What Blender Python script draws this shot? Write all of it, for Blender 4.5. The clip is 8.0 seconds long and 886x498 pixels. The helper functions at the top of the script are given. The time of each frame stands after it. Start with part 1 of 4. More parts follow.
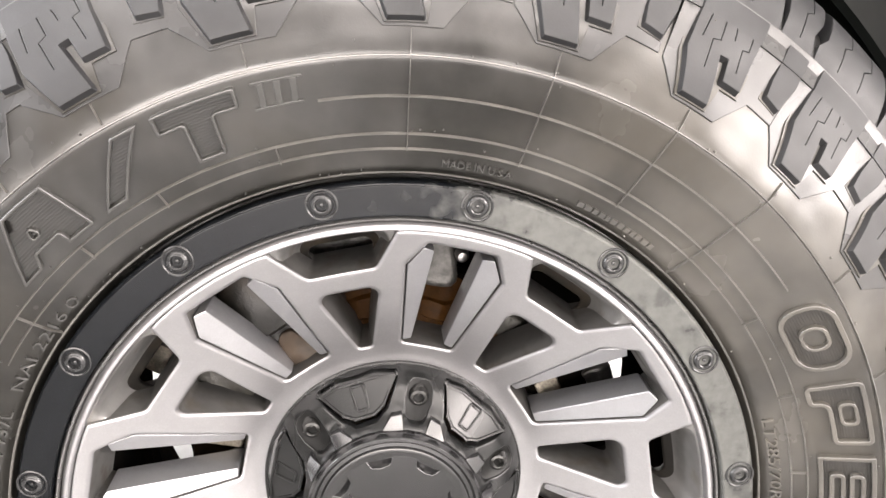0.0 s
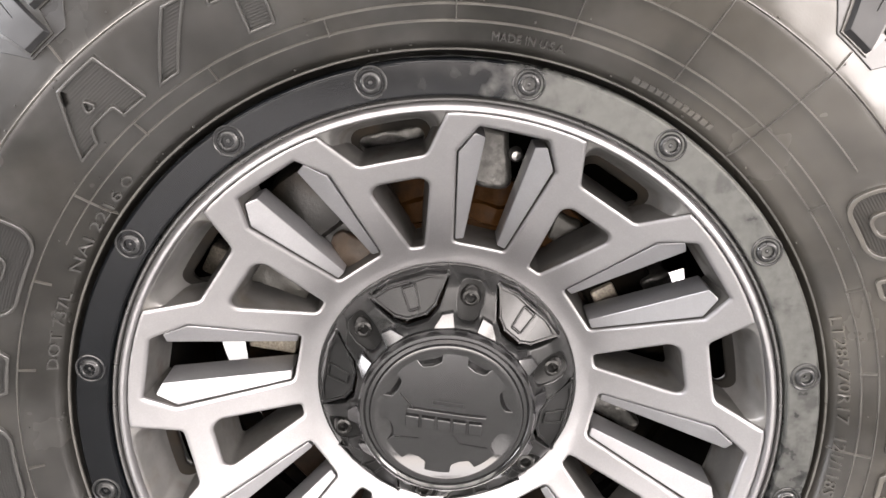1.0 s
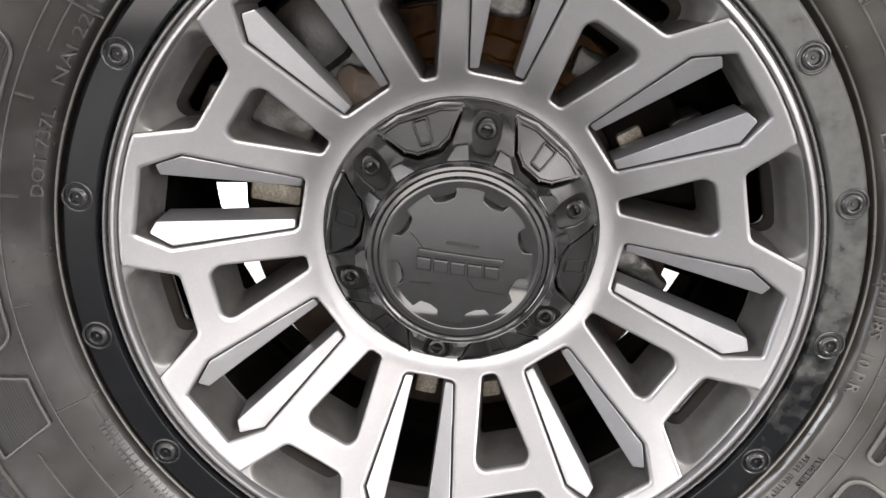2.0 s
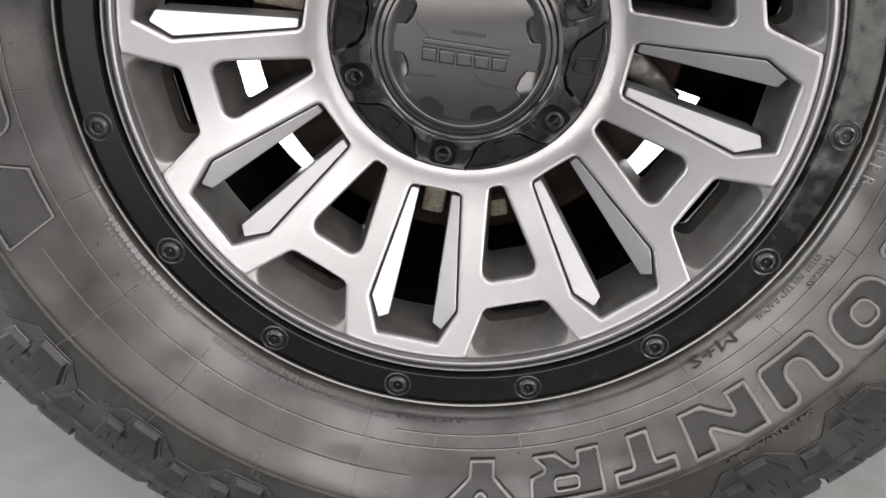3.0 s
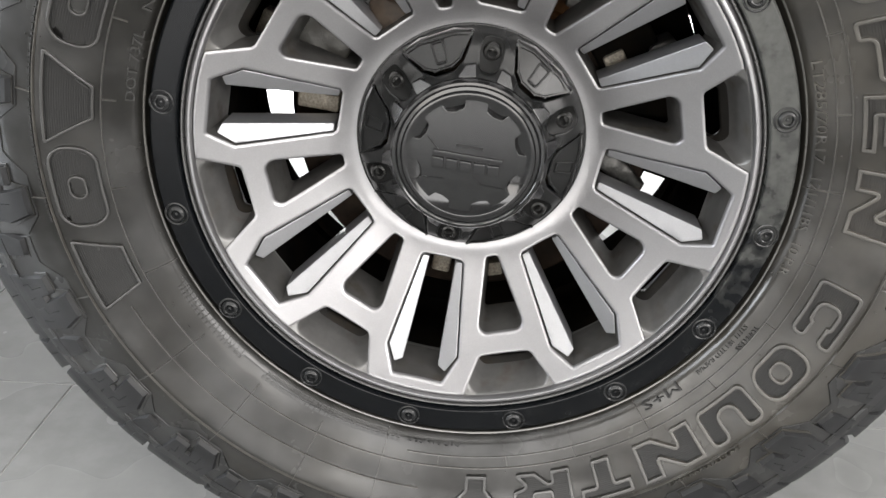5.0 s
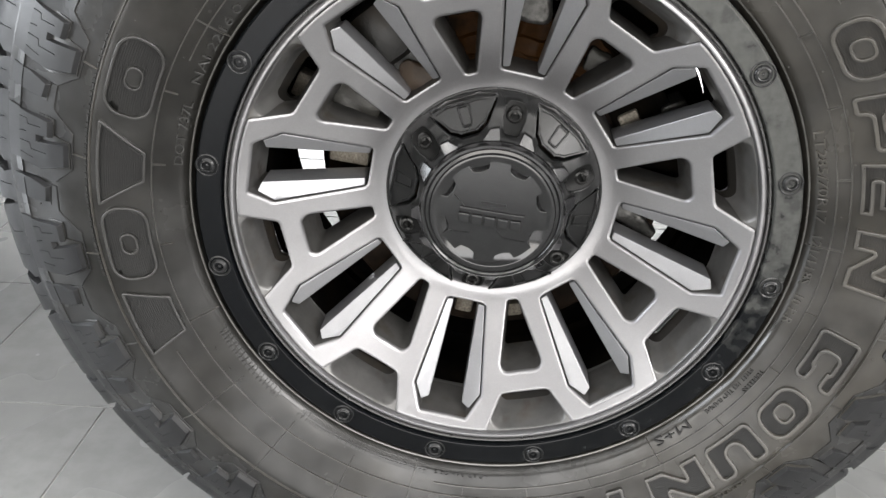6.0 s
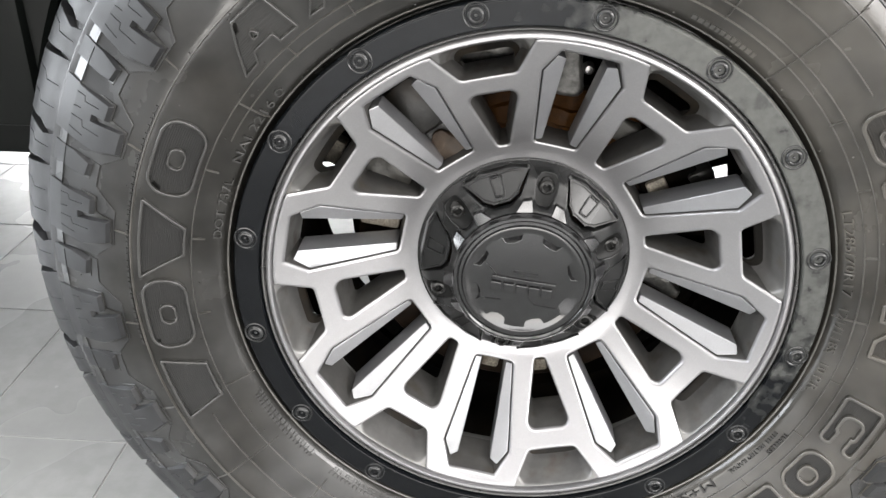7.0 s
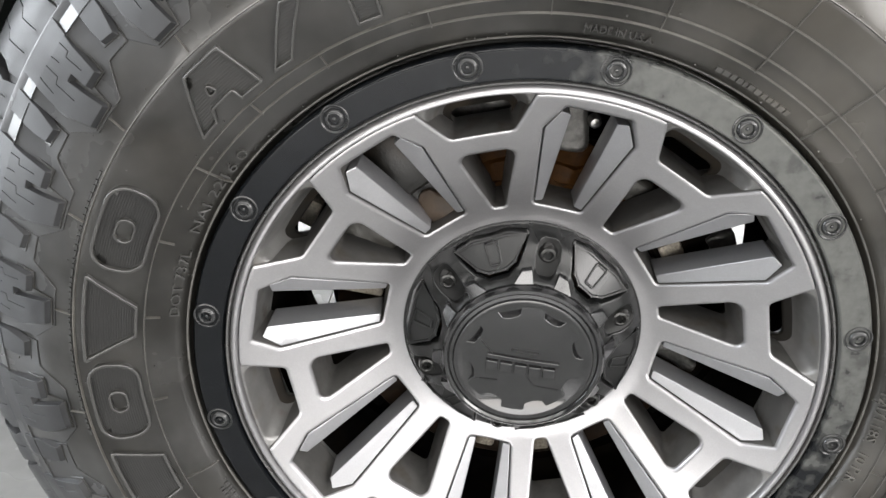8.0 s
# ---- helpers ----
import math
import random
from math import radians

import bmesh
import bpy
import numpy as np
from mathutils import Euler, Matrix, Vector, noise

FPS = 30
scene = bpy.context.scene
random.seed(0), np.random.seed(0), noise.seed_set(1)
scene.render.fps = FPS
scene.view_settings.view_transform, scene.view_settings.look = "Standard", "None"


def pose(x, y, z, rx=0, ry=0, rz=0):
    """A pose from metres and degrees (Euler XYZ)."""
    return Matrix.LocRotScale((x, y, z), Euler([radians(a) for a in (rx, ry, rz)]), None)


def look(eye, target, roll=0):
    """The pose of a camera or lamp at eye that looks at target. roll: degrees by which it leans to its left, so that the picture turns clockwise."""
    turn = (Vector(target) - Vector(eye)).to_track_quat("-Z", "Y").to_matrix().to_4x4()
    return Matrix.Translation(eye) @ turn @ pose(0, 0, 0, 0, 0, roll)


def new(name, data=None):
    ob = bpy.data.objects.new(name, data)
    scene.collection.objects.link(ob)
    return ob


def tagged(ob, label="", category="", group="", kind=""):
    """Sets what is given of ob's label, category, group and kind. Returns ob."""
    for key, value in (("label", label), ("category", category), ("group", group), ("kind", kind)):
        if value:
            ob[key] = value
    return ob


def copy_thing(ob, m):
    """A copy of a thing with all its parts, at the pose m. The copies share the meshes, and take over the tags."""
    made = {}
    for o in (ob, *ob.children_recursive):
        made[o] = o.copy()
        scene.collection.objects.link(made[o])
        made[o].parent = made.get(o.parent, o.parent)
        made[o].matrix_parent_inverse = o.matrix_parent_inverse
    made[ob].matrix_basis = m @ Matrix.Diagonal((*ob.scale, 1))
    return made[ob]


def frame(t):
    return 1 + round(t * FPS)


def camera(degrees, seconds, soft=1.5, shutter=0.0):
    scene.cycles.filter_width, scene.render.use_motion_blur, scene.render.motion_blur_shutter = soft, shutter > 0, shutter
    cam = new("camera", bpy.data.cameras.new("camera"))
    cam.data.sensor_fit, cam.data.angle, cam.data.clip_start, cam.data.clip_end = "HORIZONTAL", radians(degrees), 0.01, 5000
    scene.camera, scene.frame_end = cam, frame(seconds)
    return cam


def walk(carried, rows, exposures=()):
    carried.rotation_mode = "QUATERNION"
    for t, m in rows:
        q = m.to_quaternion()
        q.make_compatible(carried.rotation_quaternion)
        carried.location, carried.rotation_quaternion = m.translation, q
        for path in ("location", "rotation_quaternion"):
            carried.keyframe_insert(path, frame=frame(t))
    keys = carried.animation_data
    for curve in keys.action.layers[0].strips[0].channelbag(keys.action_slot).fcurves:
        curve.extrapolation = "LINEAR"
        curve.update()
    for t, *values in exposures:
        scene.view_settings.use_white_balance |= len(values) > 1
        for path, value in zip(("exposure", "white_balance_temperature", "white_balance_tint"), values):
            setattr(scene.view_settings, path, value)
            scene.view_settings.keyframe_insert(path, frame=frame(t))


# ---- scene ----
from mathutils import geometry

cam = camera(54.5, 8.0)
PATH = [
    (0, (-0.011, -0.461, 0.743), (0.1353, 1.4380, 0.1299), 1.7),
    (0.5, (-0.002, -0.468, 0.71), (0.0433, 1.4340, 0.0930), 1.1),
    (1, (0.001, -0.473, 0.68), (-0.0145, 1.4270, 0.0544), 0.5),
    (1.2, (0.001, -0.475, 0.665), (-0.0223, 1.4260, 0.0391), 0.5),
    (2.3, (0.003, -0.461, 0.548), (-0.0593, 1.4100, -0.1609), 0.0),
    (2.5, (0.0, -0.463, 0.528), (-0.0697, 1.3960, -0.2104), 0.0),
    (3, (0.009, -0.486, 0.498), (-0.0736, 1.3440, -0.3096), -0.0),
    (3.5, (0.024, -0.506, 0.493), (-0.0724, 1.3030, -0.3567), -0.0),
    (4, (0.029, -0.527, 0.547), (-0.0671, 1.2750, -0.3193), 0.3),
    (4.5, (0.021, -0.55, 0.599), (-0.0920, 1.2500, -0.2685), 0.4),
    (4.7, (0.025, -0.562, 0.61), (-0.0947, 1.2370, -0.2570), 0.5),
    (5.8, (0.02, -0.602, 0.649), (-0.1179, 1.1940, -0.2208), 0.3),
    (6, (0.007, -0.601, 0.678), (-0.1237, 1.1900, -0.2056), 0.3),
    (6.5, (-0.014, -0.597, 0.728), (-0.1347, 1.1850, -0.1734), 0.4),
    (7, (-0.027, -0.586, 0.742), (-0.1391, 1.1920, -0.1680), 0.5),
    (7.5, (-0.033, -0.558, 0.745), (-0.1373, 1.2340, -0.1396), 0.5),
    (8, (-0.03, -0.498, 0.742), (-0.1260, 1.3000, -0.1276), 0.5),
]
walk(cam, [(t, look(eye, target, roll)) for t, eye, target, roll in PATH],
     exposures=[(0.0, 1.47, 7050, 17), (0.5, 1.40, 7050, 17), (1.0, 1.06, 7000, 17), (2.3, 0.29, 6750, 14), (3.0, 0.01, 6750, 14), (3.5, -0.06, 6750, 13), (4.0, -0.02, 6700, 12), (4.7, 0.06, 6700, 11), (6.0, 0.12, 6650, 11), (6.5, 0.46, 6650, 10), (7.0, 0.60, 6650, 11), (8.0, 0.57, 6650, 11)])

ZC = 0.402          # height of the wheel's axis; the axis runs along y, the wheel faces -y

# ---- light and world ----
world = bpy.data.worlds.new("showroom_air")
scene.world = world
world.use_nodes = True
sky = world.node_tree.nodes.new("ShaderNodeTexSky")
sky.sky_type, sky.sun_disc, sky.sun_elevation, sky.sun_rotation = "NISHITA", False, radians(50), radians(200)
world.node_tree.links.new(sky.outputs[0], world.node_tree.nodes["Background"].inputs[0])
world.node_tree.nodes["Background"].inputs[1].default_value = 0.1

PANEL_POWER = 12.0
# unseen panels for the overhead light; rows placed so the cap's facets mirror one
PANELS = [(x, y) for y in (-1.62, -3.0) for x in (-3.0, -1.5, 0.0, 1.5, 3.0)] + [(-2.2, 2.6), (2.2, 2.6)]
for px, py in PANELS:
    lamp = bpy.data.lights.new("panel_light", "AREA")
    lamp.shape, lamp.size, lamp.size_y, lamp.energy, lamp.color = "RECTANGLE", 1.15, 0.45, PANEL_POWER, (1.0, 0.985, 0.97)
    new("panel_light", lamp).matrix_world = pose(px, py, 2.93)

# unseen windows, added for daylight and reflections: wall, along from, along to, bottom, top, watts, colour
WINDOWS = [("east", -4.6, -1.2, 1.0, 2.85, 215.0, (1.0, 0.985, 0.97)), ("west", -1.4, 2.6, 0.35, 2.5, 330.0, (0.88, 0.94, 1.0)),
           ("south", -3.6, 3.0, 0.08, 1.5, 170.0, (1.0, 0.99, 0.98)), ("north", -3.8, 3.2, 0.06, 1.4, 460.0, (0.97, 0.99, 1.0))]
X0, X1, Y0, Y1, TOP = -4.2, 3.6, -5.0, 5.2, 3.0
for wall, u0, u1, z0, z1, power, colour in WINDOWS:
    lamp = bpy.data.lights.new("window_daylight", "AREA")
    lamp.shape, lamp.energy, lamp.color = "RECTANGLE", power, colour
    mid, high = (u0 + u1) / 2, (z0 + z1) / 2
    if wall in ("east", "west"):
        lamp.size, lamp.size_y = z1 - z0 - 0.1, u1 - u0 - 0.1
        m = pose(X1 + 0.06, mid, high, 0, 90, 0) if wall == "east" else pose(X0 - 0.06, mid, high, 0, -90, 0)
    else:
        lamp.size, lamp.size_y = u1 - u0 - 0.1, z1 - z0 - 0.1
        m = pose(mid, Y0 - 0.06, high, 90, 0, 0) if wall == "south" else pose(mid, Y1 + 0.06, high, -90, 0, 0)
    new("window_daylight", lamp).matrix_world = m


# ---- materials ----
def material(name, colour, rough, metal=0.0, vary=0.15, scale=40.0, bump=0.0, bump_scale=300.0, dirt=None, dirt_scale=9.0,
             dirt_amount=0.5, rough_vary=0.08, coat=0.0, coat_rough=0.12, spec=0.5, smear=0.0, wave=0.0, wave_scale=14.0):
    """A surface with two scales of mottling, an optional second colour in patches, and fine relief."""
    m = bpy.data.materials.new(name)
    m.use_nodes = True
    nt = m.node_tree
    p = nt.nodes["Principled BSDF"]
    link = nt.links.new
    where = nt.nodes.new("ShaderNodeNewGeometry").outputs["Position"]

    def noise_at(s, detail=4.0, rough_in=0.6):
        n = nt.nodes.new("ShaderNodeTexNoise")
        n.inputs["Scale"].default_value, n.inputs["Detail"].default_value, n.inputs["Roughness"].default_value = s, detail, rough_in
        link(where, n.inputs["Vector"])
        return n.outputs["Fac"]

    def remap(v, a, b, c, d):
        n = nt.nodes.new("ShaderNodeMapRange")
        n.interpolation_type = "SMOOTHSTEP"
        n.inputs[1].default_value, n.inputs[2].default_value, n.inputs[3].default_value, n.inputs[4].default_value = a, b, c, d
        link(v, n.inputs[0])
        return n.outputs[0]

    def mix(fac, a, b):
        n = nt.nodes.new("ShaderNodeMix")
        n.data_type = "RGBA"
        for sock, v in ((n.inputs[0], fac), (n.inputs[6], a), (n.inputs[7], b)):
            if isinstance(v, tuple):
                sock.default_value = (*v, 1)
            else:
                link(v, sock)
        return n.outputs[2]

    lo = tuple(max(0.0, c * (1 - vary)) for c in colour)
    hi = tuple(min(1.0, c * (1 + vary)) for c in colour)
    fine, coarse = noise_at(scale), noise_at(scale * 0.17, 2.0)
    col = mix(remap(fine, 0.3, 0.7, 0, 1), lo, hi)
    col = mix(remap(coarse, 0.35, 0.65, 0, 0.5), col, lo)
    r = remap(coarse, 0.3, 0.7, rough - rough_vary, rough + rough_vary)
    if dirt:
        patch = remap(noise_at(dirt_scale, 3.0, 0.5), 0.56 - 0.3 * dirt_amount, 0.90 - 0.2 * dirt_amount, 0, 1)
        col = mix(patch, col, dirt)
        n = nt.nodes.new("ShaderNodeMix")
        link(patch, n.inputs[0]), link(r, n.inputs[2])
        n.inputs[3].default_value = min(1.0, rough + 0.25)
        r = n.outputs[0]
    link(col, p.inputs["Base Color"]), link(r, p.inputs["Roughness"])
    p.inputs["Metallic"].default_value = metal
    p.inputs["Specular IOR Level"].default_value = spec
    p.inputs["Coat Weight"].default_value = coat
    p.inputs["Coat Roughness"].default_value = coat_rough
    if smear:
        cloud = noise_at(11.0, 4.0, 0.55)
        link(remap(cloud, 0.32, 0.68, coat * (1 - smear), coat), p.inputs["Coat Weight"])
        link(remap(cloud, 0.32, 0.68, spec * (1 - smear), spec * (1 + 0.5 * smear)), p.inputs["Specular IOR Level"])
        link(remap(noise_at(15.0, 4.0, 0.6), 0.35, 0.65, coat_rough * (1 - 0.5 * smear), coat_rough * (1 + 0.9 * smear)), p.inputs["Coat Roughness"])
    if bump:
        b = nt.nodes.new("ShaderNodeBump")
        b.inputs["Strength"].default_value, b.inputs["Distance"].default_value = bump, 0.0006
        link(noise_at(bump_scale, 3.0), b.inputs["Height"])
        link(b.outputs[0], p.inputs["Normal"])
        if wave:
            w = nt.nodes.new("ShaderNodeBump")
            w.inputs["Strength"].default_value, w.inputs["Distance"].default_value = 1.0, wave
            link(noise_at(wave_scale, 2.0, 0.45), w.inputs["Height"])
            link(w.outputs[0], b.inputs["Normal"])
            link(b.outputs[0], p.inputs["Coat Normal"])
    return m


RUBBER = material("tyre_rubber", (0.0098, 0.0094, 0.0082), 0.5, vary=0.25, scale=60, bump=0.07, bump_scale=800, dirt=(0.024, 0.0215, 0.0172), dirt_scale=9, dirt_amount=0.25, rough_vary=0.1, coat=1.0, coat_rough=0.18, smear=0.6, spec=0.3, wave=0.005, wave_scale=10.0)
RUBBER_TREAD = material("tread_rubber", (0.009, 0.0094, 0.0104), 0.5, vary=0.2, scale=70, bump=0.08, bump_scale=800, dirt=(0.017, 0.0175, 0.0185), dirt_scale=20, dirt_amount=0.3, coat=0.42, coat_rough=0.48, smear=0.3, spec=0.25, wave=0.004, wave_scale=12.0)
RUBBER_SHOULDER = material("shoulder_rubber", (0.0095, 0.0096, 0.0098), 0.5, vary=0.22, scale=60, bump=0.07, bump_scale=800, dirt=(0.024, 0.0235, 0.022), dirt_scale=12, dirt_amount=0.3, coat=0.85, coat_rough=0.24, smear=0.35, spec=0.3, wave=0.005, wave_scale=10.0)
RUBBER_DULL = material("dull_rubber", (0.007, 0.0069, 0.0065), 0.6, vary=0.2, scale=80, coat=0.25, coat_rough=0.35, spec=0.25)
# glints of the thin lines are put into this paler base colour
RUBBER_LINE = material("highlit_line_rubber", (0.06, 0.057, 0.051), 0.35, vary=0.3, scale=45, bump=0.05, bump_scale=900, coat=1.0, coat_rough=0.1, spec=0.5)
RUBBER_LETTER = material("letter_rubber", (0.021, 0.0205, 0.0188), 0.4, vary=0.2, scale=80, bump=0.05, bump_scale=900, coat=1.0, coat_rough=0.14, spec=0.4)


def painted_sheen(m, a0, a1, colour, amount):
    """Paints a mottled pale sheen into the colour of one stretch of tyre, from a0 to a1 degrees."""
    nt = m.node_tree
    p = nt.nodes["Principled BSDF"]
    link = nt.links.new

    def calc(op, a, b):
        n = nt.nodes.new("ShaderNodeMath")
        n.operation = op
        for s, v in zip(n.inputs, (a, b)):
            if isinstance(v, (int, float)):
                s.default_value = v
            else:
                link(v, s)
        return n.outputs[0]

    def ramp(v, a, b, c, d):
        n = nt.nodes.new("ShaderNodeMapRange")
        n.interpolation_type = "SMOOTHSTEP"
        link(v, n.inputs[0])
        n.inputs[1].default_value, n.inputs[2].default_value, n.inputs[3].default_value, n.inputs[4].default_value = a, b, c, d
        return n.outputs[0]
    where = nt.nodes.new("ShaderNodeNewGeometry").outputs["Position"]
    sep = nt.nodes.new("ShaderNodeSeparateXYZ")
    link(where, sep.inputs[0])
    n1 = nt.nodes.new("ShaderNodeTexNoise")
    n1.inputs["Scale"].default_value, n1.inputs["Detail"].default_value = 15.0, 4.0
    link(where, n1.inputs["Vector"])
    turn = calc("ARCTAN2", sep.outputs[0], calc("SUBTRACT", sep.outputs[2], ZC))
    pale_mask = calc("MULTIPLY", ramp(turn, radians(a0 - 14), radians(a0 + 14), 0.0, 1.0), ramp(turn, radians(a1 - 18), radians(a1 + 18), 1.0, 0.0))
    pale_mask = calc("MULTIPLY", pale_mask, ramp(n1.outputs["Fac"], 0.3, 0.65, 0.2 * amount, amount))
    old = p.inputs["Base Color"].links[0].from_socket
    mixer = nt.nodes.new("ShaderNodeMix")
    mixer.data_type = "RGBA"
    link(pale_mask, mixer.inputs[0]), link(old, mixer.inputs[6])
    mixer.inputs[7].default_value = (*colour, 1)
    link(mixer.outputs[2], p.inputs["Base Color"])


# the right side's sheen is put into the base colours
painted_sheen(RUBBER, 18, 150, (0.046, 0.042, 0.035), 0.8)
painted_sheen(RUBBER_LETTER, 18, 150, (0.066, 0.06, 0.05), 0.9)
# letter fields: the shade between the ribs is put into the darker colour
RIBBED = material("ribbed_rubber", (0.0078, 0.0077, 0.0072), 0.5, vary=0.2, scale=80, coat=0.4, coat_rough=0.25, spec=0.25)
# paler, glossier copy for the upper letters and small writing
RIBBED_PALE = material("ribbed_pale_rubber", (0.0105, 0.0102, 0.0092), 0.5, vary=0.2, scale=80, coat=0.7, coat_rough=0.22, spec=0.3)
painted_sheen(RIBBED, 18, 110, (0.04, 0.036, 0.03), 0.5)
SILVER = material("satin_gunmetal_paint", (0.298, 0.295, 0.302), 0.36, metal=0.8, vary=0.04, scale=900, bump=0.03, bump_scale=2500, rough_vary=0.03, coat=0.5, coat_rough=0.14)
LIP = material("dark_satin_lip", (0.13, 0.129, 0.128), 0.32, metal=0.7, vary=0.06, scale=300, coat=0.4)
FACET = material("satin_silver_paint", (0.285, 0.287, 0.298), 0.36, metal=0.75, vary=0.04, scale=900, bump=0.03, bump_scale=2500, rough_vary=0.03, coat=0.4, coat_rough=0.15)
# pocket paints: darker than the rim's, with the shade of the recesses in them
POCKET = material("shaded_gunmetal_paint", (0.082, 0.08, 0.077), 0.42, metal=0.5, vary=0.15, scale=90, dirt=(0.06, 0.05, 0.04), dirt_scale=55, dirt_amount=0.25)
POCKET_WALL = material("shaded_pocket_paint", (0.175, 0.173, 0.169), 0.4, metal=0.6, vary=0.12, scale=90, dirt=(0.12, 0.10, 0.08), dirt_scale=50, dirt_amount=0.2)
POCKET_DARK = material("deep_shade_paint", (0.014, 0.013, 0.0115), 0.5, metal=0.3, vary=0.25, scale=70, dirt=(0.03, 0.023, 0.016), dirt_scale=40, dirt_amount=0.35, spec=0.2)
CAP = material("satin_black_plastic", (0.008, 0.0084, 0.0084), 0.3, vary=0.2, scale=80, bump=0.02, bump_scale=1500, rough_vary=0.05, spec=0.38)
CAP_DULL = material("dull_black_plastic", (0.008, 0.0082, 0.008), 0.42, vary=0.2, scale=120, bump=0.03, bump_scale=1500, spec=0.12)
CAP_FACET = material("high_gloss_black_plastic", (0.014, 0.014, 0.015), 0.18, vary=0.1, scale=80, spec=1.0)
CAP_GLOSS = material("gloss_black_plastic", (0.010, 0.0102, 0.0105), 0.12, vary=0.1, scale=80, spec=0.6, rough_vary=0.04)
BOLT = material("black_bolt_paint", (0.012, 0.0125, 0.013), 0.26, metal=0.0, vary=0.2, scale=200, spec=0.5)
LUG = material("black_socket_bolt", (0.03, 0.03, 0.029), 0.3, metal=0.7, vary=0.2, scale=300)
STEEL = material("dull_steel", (0.25, 0.245, 0.24), 0.38, metal=0.9, vary=0.15, scale=300)
# near-black: the shade inside the wheel is put into this dirty metal's colour
BARREL = material("shaded_dirty_metal", (0.0035, 0.0034, 0.0032), 0.9, vary=0.25, scale=50, dirt=(0.008, 0.006, 0.004), dirt_scale=30, spec=0.0)
CAST = material("cast_iron", (0.013, 0.0125, 0.011), 0.42, metal=0.1, vary=0.35, scale=60, bump=0.6, bump_scale=450, dirt=(0.034, 0.020, 0.010), dirt_scale=28, dirt_amount=0.45)
CAST_GREY = material("grey_cast_metal", (0.034, 0.033, 0.029), 0.45, metal=0.3, vary=0.3, scale=60, bump=0.5, bump_scale=450, dirt=(0.016, 0.012, 0.007), dirt_scale=45, dirt_amount=0.4)
CAST_PALE = material("pale_cast_metal", (0.095, 0.093, 0.088), 0.42, metal=0.6, vary=0.45, scale=160, bump=0.5, bump_scale=500, dirt=(0.12, 0.07, 0.035), dirt_scale=22, dirt_amount=0.1)
RUST = material("rusty_iron", (0.028, 0.0155, 0.006), 0.65, vary=0.4, scale=70, bump=0.5, bump_scale=400, dirt=(0.03, 0.018, 0.012), dirt_scale=30, dirt_amount=0.5)
AMBER_RUST = material("amber_rust", (0.05, 0.0195, 0.0032), 0.5, vary=0.6, scale=70, bump=0.7, bump_scale=300, dirt=(0.008, 0.005, 0.0028), dirt_scale=70, dirt_amount=0.8, spec=0.06)
PAD = material("speckled_cast_pad", (0.23, 0.205, 0.165), 0.55, metal=0.2, vary=0.45, scale=500, bump=0.4, bump_scale=700, dirt=(0.10, 0.075, 0.05), dirt_scale=60, dirt_amount=0.4)
DISC = material("worn_brake_steel", (0.016, 0.0085, 0.004), 0.55, vary=0.4, scale=90, bump=0.3, bump_scale=300, dirt=(0.008, 0.005, 0.003), dirt_scale=60, dirt_amount=0.6, spec=0.15)
PLASTIC = material("black_body_plastic", (0.0042, 0.0052, 0.0047), 0.5, vary=0.2, scale=30, bump=0.1, bump_scale=700, spec=0.14)
TILE = material("grey_porcelain_tile", (0.255, 0.258, 0.255), 0.27, vary=0.08, scale=30, bump=0.03, bump_scale=300, rough_vary=0.02)
GROUT = material("pale_grout", (0.36, 0.36, 0.35), 0.8, vary=0.1, scale=80)
WALL = material("pale_wall_paint", (0.5, 0.5, 0.49), 0.7, vary=0.03, scale=6)
DARK_WALL = material("dark_wall_paint", (0.08, 0.08, 0.08), 0.7, vary=0.05, scale=6)
CEILING = material("white_ceiling_paint", (0.78, 0.78, 0.77), 0.8, vary=0.03, scale=6)


# ---- mesh helpers ----
def part(name, bm, mat, parent=None, label="", sharp=38, smooth=True):
    bmesh.ops.recalc_face_normals(bm, faces=bm.faces)
    me = bpy.data.meshes.new(name)
    bm.to_mesh(me)
    bm.free()
    me.materials.append(mat)
    if smooth:
        me.shade_smooth()
        me.set_sharp_from_angle(angle=radians(sharp))
    ob = new(name, me)
    if parent is not None:
        ob.parent = parent
    return tagged(ob, label=label)


def again(ob, name, m, parent):
    """Another object on the mesh of ob."""
    o = new(name, ob.data)
    o.parent, o.matrix_basis = parent, m
    return o


def polar(r, a):
    return (r * math.sin(radians(a)), r * math.cos(radians(a)))


def turned(pts, a):
    """2D points turned clockwise by a degrees."""
    c, s = math.cos(radians(a)), math.sin(radians(a))
    return [(x * c + y * s, -x * s + y * c) for x, y in pts]


def area(poly):
    return 0.5 * sum(a[0] * b[1] - b[0] * a[1] for a, b in zip(poly, poly[1:] + poly[:1]))


